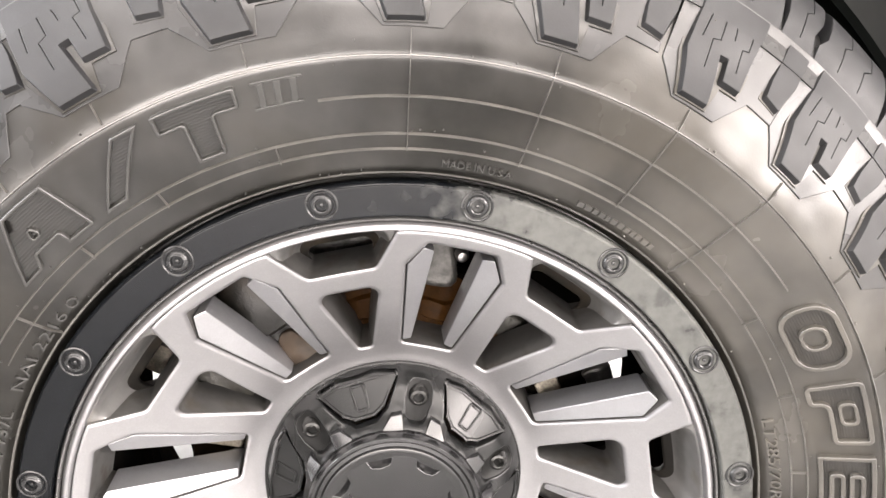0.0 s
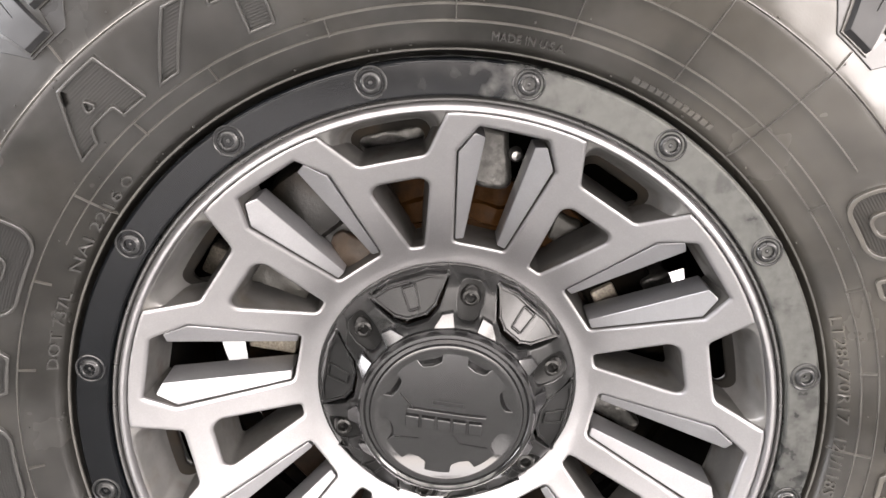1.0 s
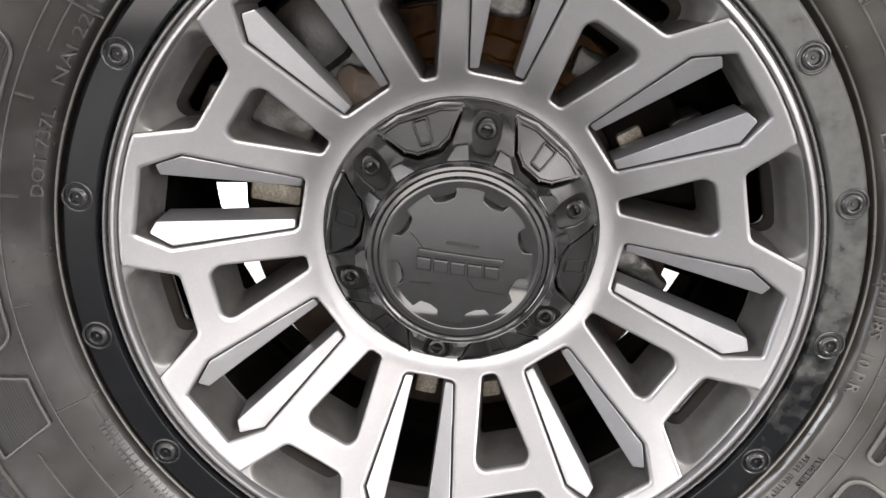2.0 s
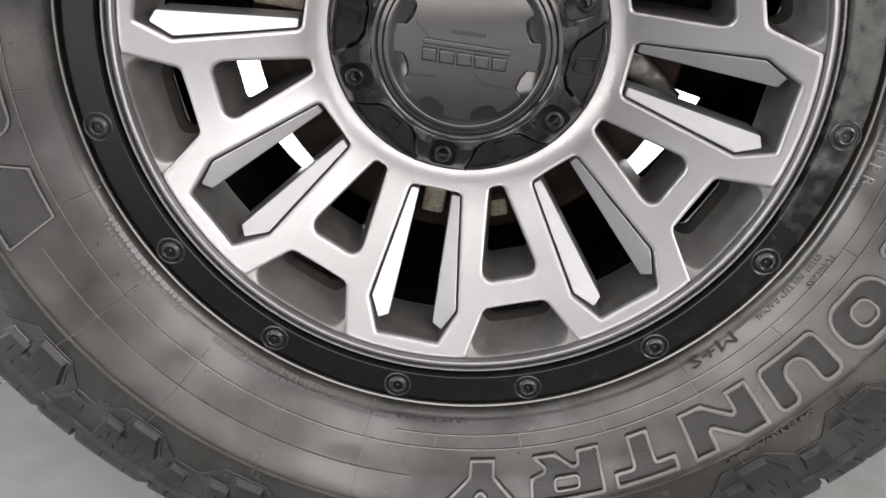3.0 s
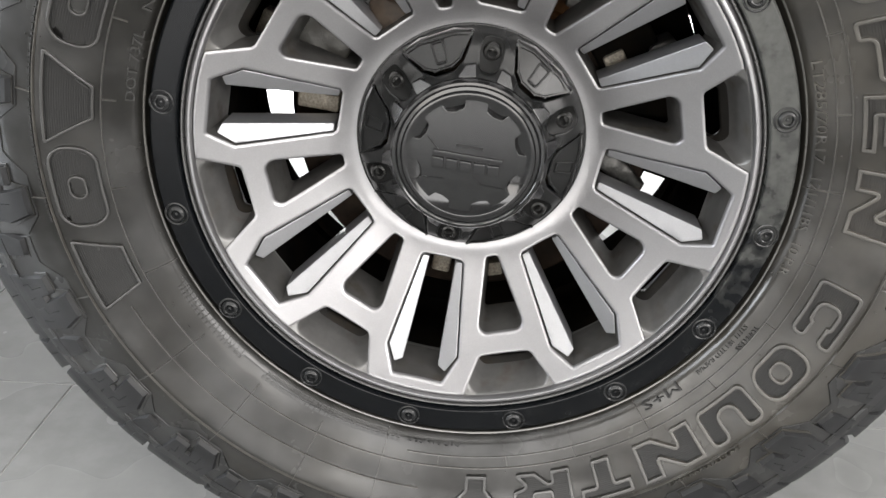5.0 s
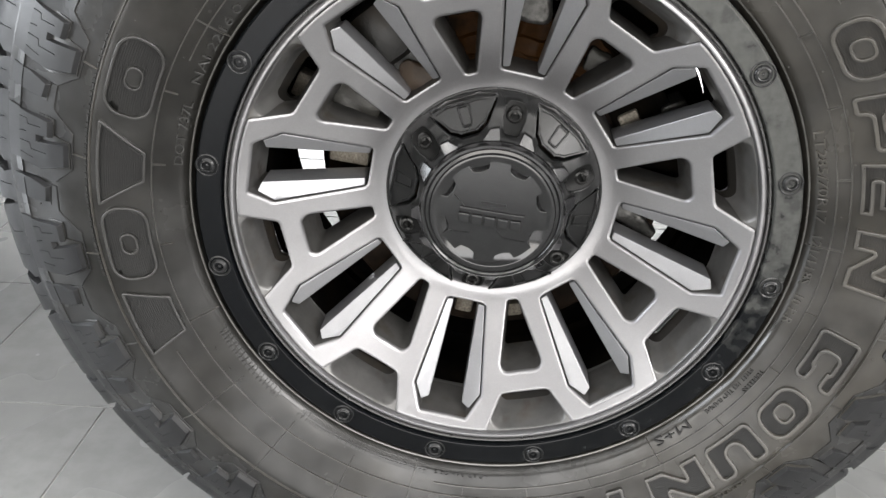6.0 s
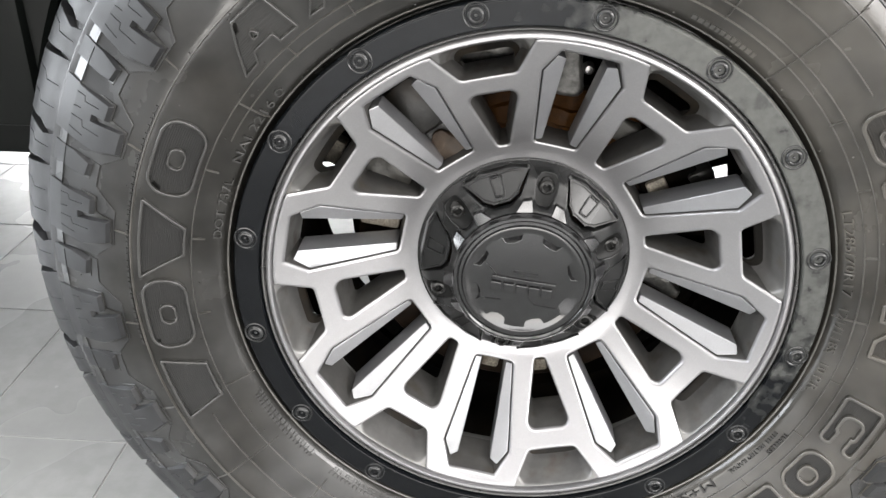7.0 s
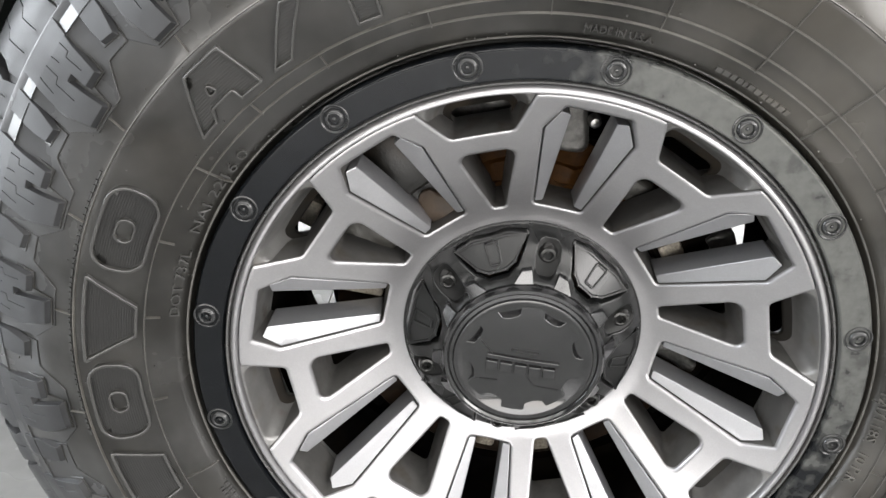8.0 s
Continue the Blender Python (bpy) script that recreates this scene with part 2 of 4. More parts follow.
def fillet(poly, radii, n=5):
    """A polygon with rounded corners."""
    out = []
    k = len(poly)
    for i in range(k):
        p, a, b = Vector(poly[i]), Vector(poly[i - 1]), Vector(poly[(i + 1) % k])
        rad = radii[i] if isinstance(radii, (list, tuple)) else radii
        u, v = (a - p), (b - p)
        la, lb = u.length, v.length
        u, v = u / la, v / lb
        ang = math.acos(max(-1, min(1, u.dot(v))))
        if rad <= 0 or ang > 3.05:
            out.append(tuple(p))
            continue
        d = min(rad / math.tan(ang / 2), 0.48 * la, 0.48 * lb)
        rr = d * math.tan(ang / 2)
        c = p + (u + v).normalized() * (rr / math.sin(ang / 2))
        s, e = p + u * d - c, p + v * d - c
        t0, t1 = math.atan2(s.y, s.x), math.atan2(e.y, e.x)
        dt = (t1 - t0 + math.pi) % (2 * math.pi) - math.pi
        out += [(c.x + rr * math.cos(t0 + dt * j / n), c.y + rr * math.sin(t0 + dt * j / n)) for j in range(n + 1)]
    return out


def dense(poly, step):
    out = []
    for a, b in zip(poly, poly[1:] + poly[:1]):
        n = max(1, math.ceil(math.dist(a, b) / step))
        out += [(a[0] + (b[0] - a[0]) * j / n, a[1] + (b[1] - a[1]) * j / n) for j in range(n) if math.dist(a, b) > 1e-7]
    return out


def grown(poly, d):
    """The polygon pushed outwards by d (inwards: minus)."""
    k = len(poly)
    sign = 1 if area(poly) > 0 else -1
    out = []
    for i in range(k):
        p, a, b = Vector(poly[i]), Vector(poly[i - 1]), Vector(poly[(i + 1) % k])
        u, v = (p - a).normalized(), (b - p).normalized()
        n1, n2 = Vector((u.y, -u.x)), Vector((v.y, -v.x))
        m = (n1 + n2) / max(0.35, 1 + n1.dot(n2))
        out.append((p.x + sign * d * m.x, p.y + sign * d * m.y))
    return out


def inside(px, py, loops):
    """Even-odd test of many points against loops."""
    odd = np.zeros(len(px), bool)
    for loop in loops:
        L = np.array(loop)
        x0, y0 = L[:, 0], L[:, 1]
        x1, y1 = np.roll(x0, -1), np.roll(y0, -1)
        crosses = (y0[None] > py[:, None]) != (y1[None] > py[:, None])
        dy = np.where(np.abs(y1 - y0) < 1e-12, 1e-12, y1 - y0)
        xs = x0[None] + (py[:, None] - y0[None]) * ((x1 - x0) / dy)[None]
        odd ^= (np.sum(crosses & (px[:, None] < xs), axis=1) % 2).astype(bool)
    return odd


def filled(loops, pitch):
    """Triangles that fill loops, with points every pitch within."""
    pts, edges = [], []
    for loop in loops:
        s = len(pts)
        pts += [Vector(p) for p in loop]
        edges += [(s + i, s + (i + 1) % len(loop)) for i in range(len(loop))]
    A = np.array([tuple(p) for p in pts])
    lo, hi = A.min(0), A.max(0)
    if pitch and (hi - lo).max() > pitch:
        gx, gy = np.meshgrid(np.arange(lo[0], hi[0], pitch), np.arange(lo[1], hi[1], pitch * 0.866))
        gx = gx + (np.arange(gx.shape[0]) % 2)[:, None] * pitch / 2
        gx, gy = gx.ravel(), gy.ravel()
        ok = inside(gx, gy, loops)
        gx, gy = gx[ok], gy[ok]
        if len(gx):
            near = np.min((gx[:, None] - A[None, :, 0]) ** 2 + (gy[:, None] - A[None, :, 1]) ** 2, axis=1) > (0.55 * pitch) ** 2
            pts += [Vector((x, y)) for x, y in zip(gx[near], gy[near])]
    v, _, f, orig, _, _ = geometry.delaunay_2d_cdt(pts, edges, [], 0, 1e-7)
    V = np.array([tuple(p) for p in v])
    F = np.array([tuple(t) for t in f])
    c = V[F].mean(axis=1)
    F = F[inside(c[:, 0], c[:, 1], loops)]
    where = {}
    for i, ids in enumerate(orig):
        for k in ids:
            where[k] = i
    return V, F, where


def slab(bm, loops, mp, top, bottom, bevel=0.0, pitch=0.006, step=0.004, back=False, drop=None, flare=0.0):
    """A plate with the outline and holes of loops, on the surface mp(x, y, h), from height bottom to top, with rounded edges."""
    drop = bevel if drop is None else drop
    loops = [dense(q, step) for q in loops]
    loops = [q if area(q) > 0 else q[::-1] for q in loops]
    sense = [1] + [-1] * (len(loops) - 1)
    flat = min(0.0007, 0.5 * bevel)
    ins = [grown(q, -s * (bevel + flat)) for q, s in zip(loops, sense)] if bevel else loops
    V, F, where = filled(ins, pitch)
    tv = [bm.verts.new(mp(x, y, top)) for x, y in V]
    for t in F:
        bm.faces.new([tv[i] for i in t])
    if back:
        VB, FB, whereb = filled([grown(q, s * flare) for q, s in zip(loops, sense)] if flare else ins, pitch)
        bv = [bm.verts.new(mp(x, y, bottom)) for x, y in VB]
        for t in FB:
            bm.faces.new([bv[i] for i in reversed(t)])
    base = 0
    for q, s in zip(loops, sense):
        n = len(q)
        ring0 = [tv[where[base + i]] for i in range(n)]
        rings = [ring0]
        if bevel:
            rings.append([bm.verts.new(mp(x, y, top)) for x, y in grown(q, -s * bevel)])
            for c in (30, 60, 90):
                rings.append([bm.verts.new(mp(x, y, top - drop * (1 - math.cos(radians(c))))) for x, y in grown(q, -s * bevel * (1 - math.sin(radians(c))))])
        rings.append([bv[whereb[base + i]] for i in range(n)] if back else [bm.verts.new(mp(x, y, bottom)) for x, y in (grown(q, s * flare) if flare else q)])
        for a, b in zip(rings, rings[1:]):
            for i in range(n):
                j = (i + 1) % n
                quad = [a[i], a[j], b[j], b[i]]
                if len(set(quad)) == 4:
                    try:
                        bm.faces.new(quad)
                    except ValueError:
                        pass
        base += n


def spun(bm, profile, n=128, a0=0.0, a1=360.0, centre=(0, 0, 0)):
    """A profile of (r, y) turned about the y line through centre."""
    full = abs(a1 - a0) >= 359.9
    rows = []
    for i in range(n if full else n + 1):
        a = radians(a0 + (a1 - a0) * i / n)
        rows.append([bm.verts.new((r * math.sin(a) + centre[0], y + centre[1], r * math.cos(a) + centre[2])) for r, y in profile])
    for i in range(n):
        a, b = rows[i], rows[(i + 1) % len(rows)]
        for j in range(len(profile) - 1):
            bm.faces.new((a[j], a[j + 1], b[j + 1], b[j]))


def block(bm, lo, hi, bevel=0.0):
    """A box between two corners with bevelled edges."""
    m = Matrix.Translation((Vector(lo) + Vector(hi)) / 2) @ Matrix.Diagonal((*(Vector(hi) - Vector(lo)), 1))
    made = bmesh.ops.create_cube(bm, size=1, matrix=m)["verts"]
    if bevel:
        edges = list({e for v in made for e in v.link_edges})
        bmesh.ops.bevel(bm, geom=edges, offset=bevel, segments=2, profile=0.5, affect="EDGES")


def smooth_line(pts, per=6):
    """Catmull-Rom through points."""
    P = [Vector(p) for p in pts]
    P = [2 * P[0] - P[1]] + P + [2 * P[-1] - P[-2]]
    out = []
    for i in range(1, len(P) - 2):
        for j in range(per):
            t = j / per
            a, b, c, d = P[i - 1], P[i], P[i + 1], P[i + 2]
            out.append(0.5 * ((2 * b) + (c - a) * t + (2 * a - 5 * b + 4 * c - d) * t * t + (3 * b - a - 3 * c + d) * t ** 3))
    out.append(P[-2])
    return [tuple(p) for p in out]


WHEEL_AT = (0, 0, ZC)

# ---- the room ----

def room():
    def bars(wall, u0, u1, z0, z1, deep, near):
        """A box on one wall, from u0 to u1 along it; near is its start behind the inner face."""
        lo, hi = near, near + deep
        if wall == "east":
            return (X1 + lo, u0, z0), (X1 + hi, u1, z1)
        if wall == "west":
            return (X0 - hi, u0, z0), (X0 - lo, u1, z1)
        if wall == "south":
            return (u0, Y0 - hi, z0), (u1, Y0 - lo, z1)
        return (u0, Y1 + lo, z0), (u1, Y1 + hi, z1)
    for n, (wall, u0, u1, z0, z1, power, colour) in enumerate(WINDOWS):
        e0, e1 = (Y0 - 0.15, Y1 + 0.15) if wall in ("east", "west") else (X0, X1)
        bm = bmesh.new()
        for p, q, r, t in ((e0, e1, 0, z0), (e0, e1, z1, TOP), (e0, u0, z0, z1), (u1, e1, z0, z1)):
            block(bm, *bars(wall, p, q, r, t, 0.15, 0.0))
        # unseen south and west walls are dark so that gloss black parts mirror little
        dark = wall in ("south", "west")
        tagged(part("wall_" + wall, bm, DARK_WALL if dark else WALL, smooth=False), "plain dark grey painted wall" if dark else "plain pale painted wall", "wall", kind="structure")
        bm = bmesh.new()
        for p, q, r, t in ((u0, u1, z0, z0 + 0.05), (u0, u1, z1 - 0.05, z1), (u0, u0 + 0.05, z0 + 0.05, z1 - 0.05), (u1 - 0.05, u1, z0 + 0.05, z1 - 0.05)):
            block(bm, *bars(wall, p, q, r, t, 0.17, -0.01), 0.004)
        tagged(part("window_" + str(n + 1), bm, WALL, smooth=False), "wide open window with a pale frame", "window", kind="structure")
    bm = bmesh.new()
    block(bm, (X0 - 0.15, Y0 - 0.15, TOP), (X1 + 0.15, Y1 + 0.15, TOP + 0.15))
    tagged(part("ceiling", bm, CEILING, smooth=False), "plain white painted ceiling", "ceiling", kind="structure")


room()


def floor():
    bm = bmesh.new()
    block(bm, (X0 - 0.15, Y0 - 0.15, -0.12), (X1 + 0.15, Y1 + 0.15, -0.0015))
    return tagged(part("floor", bm, GROUT, smooth=False), "grey porcelain tile floor with pale joints in running bond", "floor", kind="structure")


FLOOR = floor()


def ceiling_lights():
    first = None
    for px, py in PANELS:
        if first is None:
            first = tagged(new("ceiling_light"), "slim white rectangular ceiling light panel", "ceiling light", "ceiling lights of the room")
            bm = bmesh.new()
            for lo, hi in (((-0.6, -0.3, -0.04), (0.6, -0.28, 0)), ((-0.6, 0.28, -0.04), (0.6, 0.3, 0)), ((-0.6, -0.28, -0.04), (-0.58, 0.28, 0)), ((0.58, -0.28, -0.04), (0.6, 0.28, 0))):
                block(bm, lo, hi)
            part("frame", bm, WALL, first, smooth=False)
            bm = bmesh.new()
            block(bm, (-0.58, -0.28, -0.02), (0.58, 0.28, -0.002))
            part("diffuser", bm, CEILING, first, smooth=False)
            first.matrix_basis = pose(px, py, TOP)
        else:
            copy_thing(first, pose(px, py, TOP))


ceiling_lights()


# ---- the wheel: empties that hold its parts ----
WHEEL = tagged(new("road_wheel"), "satin gunmetal alloy wheel with a black all-terrain tyre", "wheel")


# ---- the tyre ----
SIDE = smooth_line([(0.2300, 0.022), (0.2336, 0.0095), (0.2385, -0.0012), (0.245, -0.0056), (0.26, -0.0118), (0.28, -0.0188), (0.2965, -0.0241), (0.3015, -0.0247), (0.307, -0.0238), (0.315, -0.0216),
                    (0.33, -0.0170), (0.345, -0.0100), (0.36, -0.0025), (0.372, 0.0048), (0.382, 0.0135), (0.390, 0.0255), (0.3945, 0.045), (0.397, 0.08), (0.398, 0.125)], 6)
S_R = np.array([p[0] for p in SIDE])
S_Y = np.array([p[1] for p in SIDE])
S_Q = np.concatenate([[0], np.cumsum(np.hypot(np.diff(S_R), np.diff(S_Y)))])
Q0 = float(np.interp(0.372, S_R[S_Y < 0.02], S_Q[S_Y < 0.02]))


def tyre_point(q, a, h):
    """A place on the tyre: up to 0.372 q is the radius, past it 0.372 plus the way round the shoulder; a in degrees clockwise from the top; h metres proud."""
    s = float(np.interp(q, S_R[:73], S_Q[:73])) if q <= 0.372 else Q0 + q - 0.372
    r, y = float(np.interp(s, S_Q, S_R)), float(np.interp(s, S_Q, S_Y))
    r2, y2 = float(np.interp(s + 0.002, S_Q, S_R)), float(np.interp(s + 0.002, S_Q, S_Y))
    r1, y1 = float(np.interp(s - 0.002, S_Q, S_R)), float(np.interp(s - 0.002, S_Q, S_Y))
    tr, tyy = r2 - r1, y2 - y1
    n = math.hypot(tr, tyy) or 1
    r, y = r + h * tyy / n, y - h * tr / n
    off = (a - 180 + 180) % 360 - 180
    y -= 0.006 * math.exp(-(off / 34) ** 2) * max(0.0, min(1.0, (r - 0.28) / 0.06))
    return Vector((r * math.sin(radians(a)), y, max(ZC + r * math.cos(radians(a)), 0.001)))


def carcass():
    bm = bmesh.new()
    n = 240
    outer = list(zip(S_R, S_Y))
    half = outer + [(r, 0.25 - y) for r, y in outer[::-1][1:]] + [(0.21, 0.235), (0.21, 0.02)]
    rows = []
    for i in range(n):
        a = i * 360 / n
        row = []
        for r, y in half:
            off = (a - 180 + 180) % 360 - 180
            yy = y - (0.006 * math.exp(-(off / 34) ** 2) * max(0.0, min(1.0, (r - 0.28) / 0.06)) if y < 0.1 else 0)
            row.append(bm.verts.new((r * math.sin(radians(a)), yy, max(ZC + r * math.cos(radians(a)), 0.001))))
        rows.append(row)
    for i in range(n):
        a, b = rows[i], rows[(i + 1) % n]
        for j in range(len(half)):
            k = (j + 1) % len(half)
            bm.faces.new((a[j], a[k], b[k], b[j]))
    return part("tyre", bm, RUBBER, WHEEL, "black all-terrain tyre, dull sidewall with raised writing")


TYRE = carcass()
PITCHES = [0.7, 14.7, 28.4, 40.8, 53.2, 66.0, 78.5, 91.0, 103.5, 116.0, 130.5, 144.4, 158.6, 171.2, 184.0, 194.4, 207.1, 221.1, 235.0, 250.0, 265.6, 280.5,
           293.7, 306.8, 319.0, 330.5, 345.3]


def on_tyre(a0, stretch, high):
    """A map for slabs: x in degrees from a0, scaled; h times the height at that place."""
    def mp(x, q, h):
        return tyre_point(q, a0 + x * 100 * stretch, h * high(q))
    return mp


def deg(pts):
    """Outlines in (degrees, radius) to the slab's plane, in which 0.01 is a degree."""
    return [(x / 100, q) for x, q in pts]


def cut(points, wide=0.0014):
    """A thin zigzag slit along points, in the slab's plane."""
    left, right = [], []
    for i, p in enumerate(points):
        a, b = Vector(points[max(0, i - 1)]), Vector(points[min(len(points) - 1, i + 1)])
        u = (b - a).normalized() * wide / 2
        left.append((p[0] - u.y, p[1] + u.x * 0.2))
        right.append((p[0] + u.y, p[1] - u.x * 0.2))
    return left + right[::-1]


def shoulder():
    pad_high = lambda q: 0.0008 + max(0.0, q - 0.336) * 0.115
    lug_high = lambda q: 0.0052
    for i, a0 in enumerate(PITCHES):
        span = (PITCHES[(i + 1) % len(PITCHES)] - a0) % 360
        k = span / 12.4
        bm = bmesh.new()
        slab(bm, [deg([(-4.6, 0.331), (-2.3, 0.3152), (2.6, 0.3148), (4.8, 0.3325), (7.79, 0.3315), (7.79, 0.3720), (-4.6, 0.3720)])],
             on_tyre(a0, k, pad_high), 1.0, -0.6, 0.0004, 0.008, 0.006, drop=0.4)
        part("shoulder_pad", bm, RUBBER_SHOULDER, TYRE)
        # two-toothed lug on a low plinth
        bm = bmesh.new()
        slab(bm, [deg([(-2.2, 0.3166), (-3.5, 0.338), (-3.5, 0.354), (3.6, 0.354), (3.6, 0.3305), (1.6, 0.3303), (1.3, 0.3166)])],
             on_tyre(a0, k, lambda q: 0.0018), 1.0, -0.3, 0.0003, 0.010, 0.006, drop=0.3)
        part("lug_plinth", bm, RUBBER, TYRE, sharp=24)
        bm = bmesh.new()
        slab(bm, [fillet(deg([(-1.9, 0.319), (-3.1, 0.340), (-2.9, 0.3722), (3.3, 0.3722), (3.1, 0.352), (3.2, 0.333), (1.25, 0.333), (0.95, 0.344), (0.1, 0.3437), (1.0, 0.319)]), 0.0004, 2),
                  cut(deg([(-0.9, 0.3345), (-1.1, 0.349), (-0.4, 0.3505), (-0.5, 0.360)]), 0.0006), cut(deg([(2.1, 0.340), (1.8, 0.352), (2.4, 0.353), (2.3, 0.362)]), 0.0006),
                  cut(deg([(0.8, 0.354), (0.6, 0.362)]), 0.0006), cut(deg([(-2.1, 0.348), (-1.9, 0.361)]), 0.0006)],
             on_tyre(a0, k, lug_high), 1.0, 0.1, 0.0005, 0.010, 0.006, drop=0.08, flare=0.0022)
        part("side_lug", bm, RUBBER_TREAD, TYRE, sharp=24)
        bm = bmesh.new()
        slab(bm, [deg([(5.4, 0.3385), (5.3, 0.352), (8.05, 0.352), (7.6, 0.3365)])], on_tyre(a0, k, lambda q: 0.0016), 1.0, -0.3, 0.0003, 0.010, 0.006, drop=0.3)
        part("lug_plinth", bm, RUBBER, TYRE, sharp=24)
        bm = bmesh.new()
        slab(bm, [fillet(deg([(5.8, 0.3405), (5.6, 0.35), (5.7, 0.3722), (8.0, 0.3722), (8.0, 0.353), (7.5, 0.3385)]), 0.0004, 2)],
             on_tyre(a0, k, lug_high), 0.85, 0.1, 0.0005, 0.010, 0.006, drop=0.08, flare=0.0022)
        part("side_lug", bm, RUBBER_TREAD, TYRE, sharp=24)
        # blocks that go over the shoulder into the tread, close together
        high = lambda q: 0.0040 + min(0.0095, max(0.0, (q - 0.374) * 0.30))
        for outline, slits in (([(-4.1, 0.3732), (-4.3, 0.382), (-3.7, 0.388), (-3.7, 0.44), (3.2, 0.435), (2.9, 0.405), (3.7, 0.389), (4.3, 0.3732)],
                                [[(-1.6, 0.378), (-1.9, 0.392), (-1.2, 0.395), (-1.3, 0.410)], [(1.0, 0.378), (0.7, 0.390), (1.4, 0.394), (1.2, 0.410)]]),
                               ([(4.5, 0.3732), (4.4, 0.386), (3.75, 0.405), (4.1, 0.425), (7.9, 0.425), (7.8, 0.393), (7.4, 0.384), (8.05, 0.3732)], [[(6.2, 0.378), (6.0, 0.392), (6.6, 0.395), (6.5, 0.410)]])):
            bm = bmesh.new()
            slab(bm, [fillet(deg(outline), 0.0005, 2)] + [cut(deg(c), 0.0006) for c in slits], on_tyre(a0, k, high), 1.0, -0.2, 0.0005, 0.008, 0.006, drop=0.07)
            part("shoulder_block", bm, RUBBER_TREAD, TYRE, sharp=24)


shoulder()


def tread_floor():
    """The floor of the gaps between the shoulder blocks."""
    bm = bmesh.new()
    line = [tyre_point(0.3726 + 0.0012 * i, 0, 0.0040 - 0.00009 * i) for i in range(52)]
    spun(bm, [(p.z - ZC, p.y) for p in line], 240, centre=WHEEL_AT)
    part("tread_floor", bm, RUBBER_DULL, TYRE)


tread_floor()


def tread():
    """The rows of tread blocks behind the shoulder, and the far shoulder."""
    bm = bmesh.new()
    R0, R1 = 0.393, 0.4095
    for i, a0 in enumerate(PITCHES):
        span = (PITCHES[(i + 1) % len(PITCHES)] - a0) % 360
        for y0, y1, sh in ((0.062, 0.098, 0.2), (0.106, 0.144, 0.55), (0.152, 0.188, 0.1), (0.196, 0.242, 0.4)):
            for part_of, width in ((0.0, 0.4), (0.5, 0.4)):
                b = a0 + span * (sh + part_of)
                vs = []
                for r in (R0, R1):
                    for y, t in ((y0, 0.0), (y0, width), (y1, width + 0.1), (y1, 0.1)):
                        a = radians(b + span * t)
                        vs.append(bm.verts.new((r * math.sin(a), y, max(ZC + r * math.cos(a), 0.001))))
                for f in ((4, 5, 6, 7), (0, 1, 5, 4), (1, 2, 6, 5), (2, 3, 7, 6), (3, 0, 4, 7)):
                    bm.faces.new([vs[k] for k in f])
    tagged(part("tread_block", bm, RUBBER_TREAD, TYRE, "deep angular tread blocks"), kind="stuff")


tread()


def ridge(bm, r, a0, a1, high=0.0005, wide=0.00065):
    n = max(2, int(abs(a1 - a0) / 1.5))
    rows = []
    for i in range(n + 1):
        a = a0 + (a1 - a0) * i / n
        rows.append([bm.verts.new(tyre_point(r + d, a, h)) for d, h in ((-wide, -0.0003), (-0.3 * wide, high), (0.3 * wide, high), (wide, -0.0003))])
    for p, q in zip(rows, rows[1:]):
        for j in range(3):
            bm.faces.new((p[j], p[j + 1], q[j + 1], q[j]))


def rib(bm, a, r0, r1, high=0.0005, wide=0.00042):
    n = max(2, int((r1 - r0) / 0.004))
    rows = []
    for i in range(n + 1):
        r = r0 + (r1 - r0) * i / n
        w = math.degrees(wide / r)
        rows.append([bm.verts.new(tyre_point(r, a + d * w, h)) for d, h in ((-1, -0.0003), (-0.3, high), (0.3, high), (1, -0.0003))])
    for p, q in zip(rows, rows[1:]):
        for j in range(3):
            bm.faces.new((p[j], p[j + 1], q[j + 1], q[j]))


def mould_lines():
    for r, a0, a1, high in ((0.3015, 0, 360, 0.0019), (0.2806, -8.8, 51.4, 0.0019), (0.2795, 187, 246, 0.0019), (0.2600, 0, 360, 0.0017), (0.2512, -60, 190, 0.0016),
                            (0.2395 - 0.004, 0, 360, 0.0008)):
        bm = bmesh.new()
        ridge(bm, r, a0, a1, high)
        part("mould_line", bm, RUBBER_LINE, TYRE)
    bm = bmesh.new()
    ridge(bm, 0.3727, 0, 360, 0.0050, 0.0009)
    part("parting_line", bm, RUBBER_SHOULDER, TYRE, "raised parting line round the shoulder")
    for i, a in enumerate(PITCHES):
        s = (a + 180) % 360 - 180
        for r0, r1, high in ([(0.2505, 0.314, 0.0017)] if -9 < s < 52 or 186 < a < 248 else [(0.303, 0.3145, 0.0019), (0.2505, 0.2595, 0.0024)]) + ([(0.2375, 0.2510, 0.0022)] if i % 4 == 3 else []):
            bm = bmesh.new()
            rib(bm, a, r0, r1, high)
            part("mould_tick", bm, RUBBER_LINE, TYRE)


mould_lines()

# ---- the rim ----
def face_y(r):
    """Depth of the dished spoke face at radius r."""
    return 0.006 + 0.62 * (0.2 - r) if r > 0.108 else 0.0630 + 0.0080 * math.sin(min(1.0, (0.108 - r) / 0.02) * math.pi / 2)


def on_face(x, z, h):
    return Vector((x, face_y(math.hypot(x, z)) - h, ZC + z))


def arc(r, a0, a1, n):
    return [polar(r, a0 + (a1 - a0) * i / n) for i in range(n + 1)]


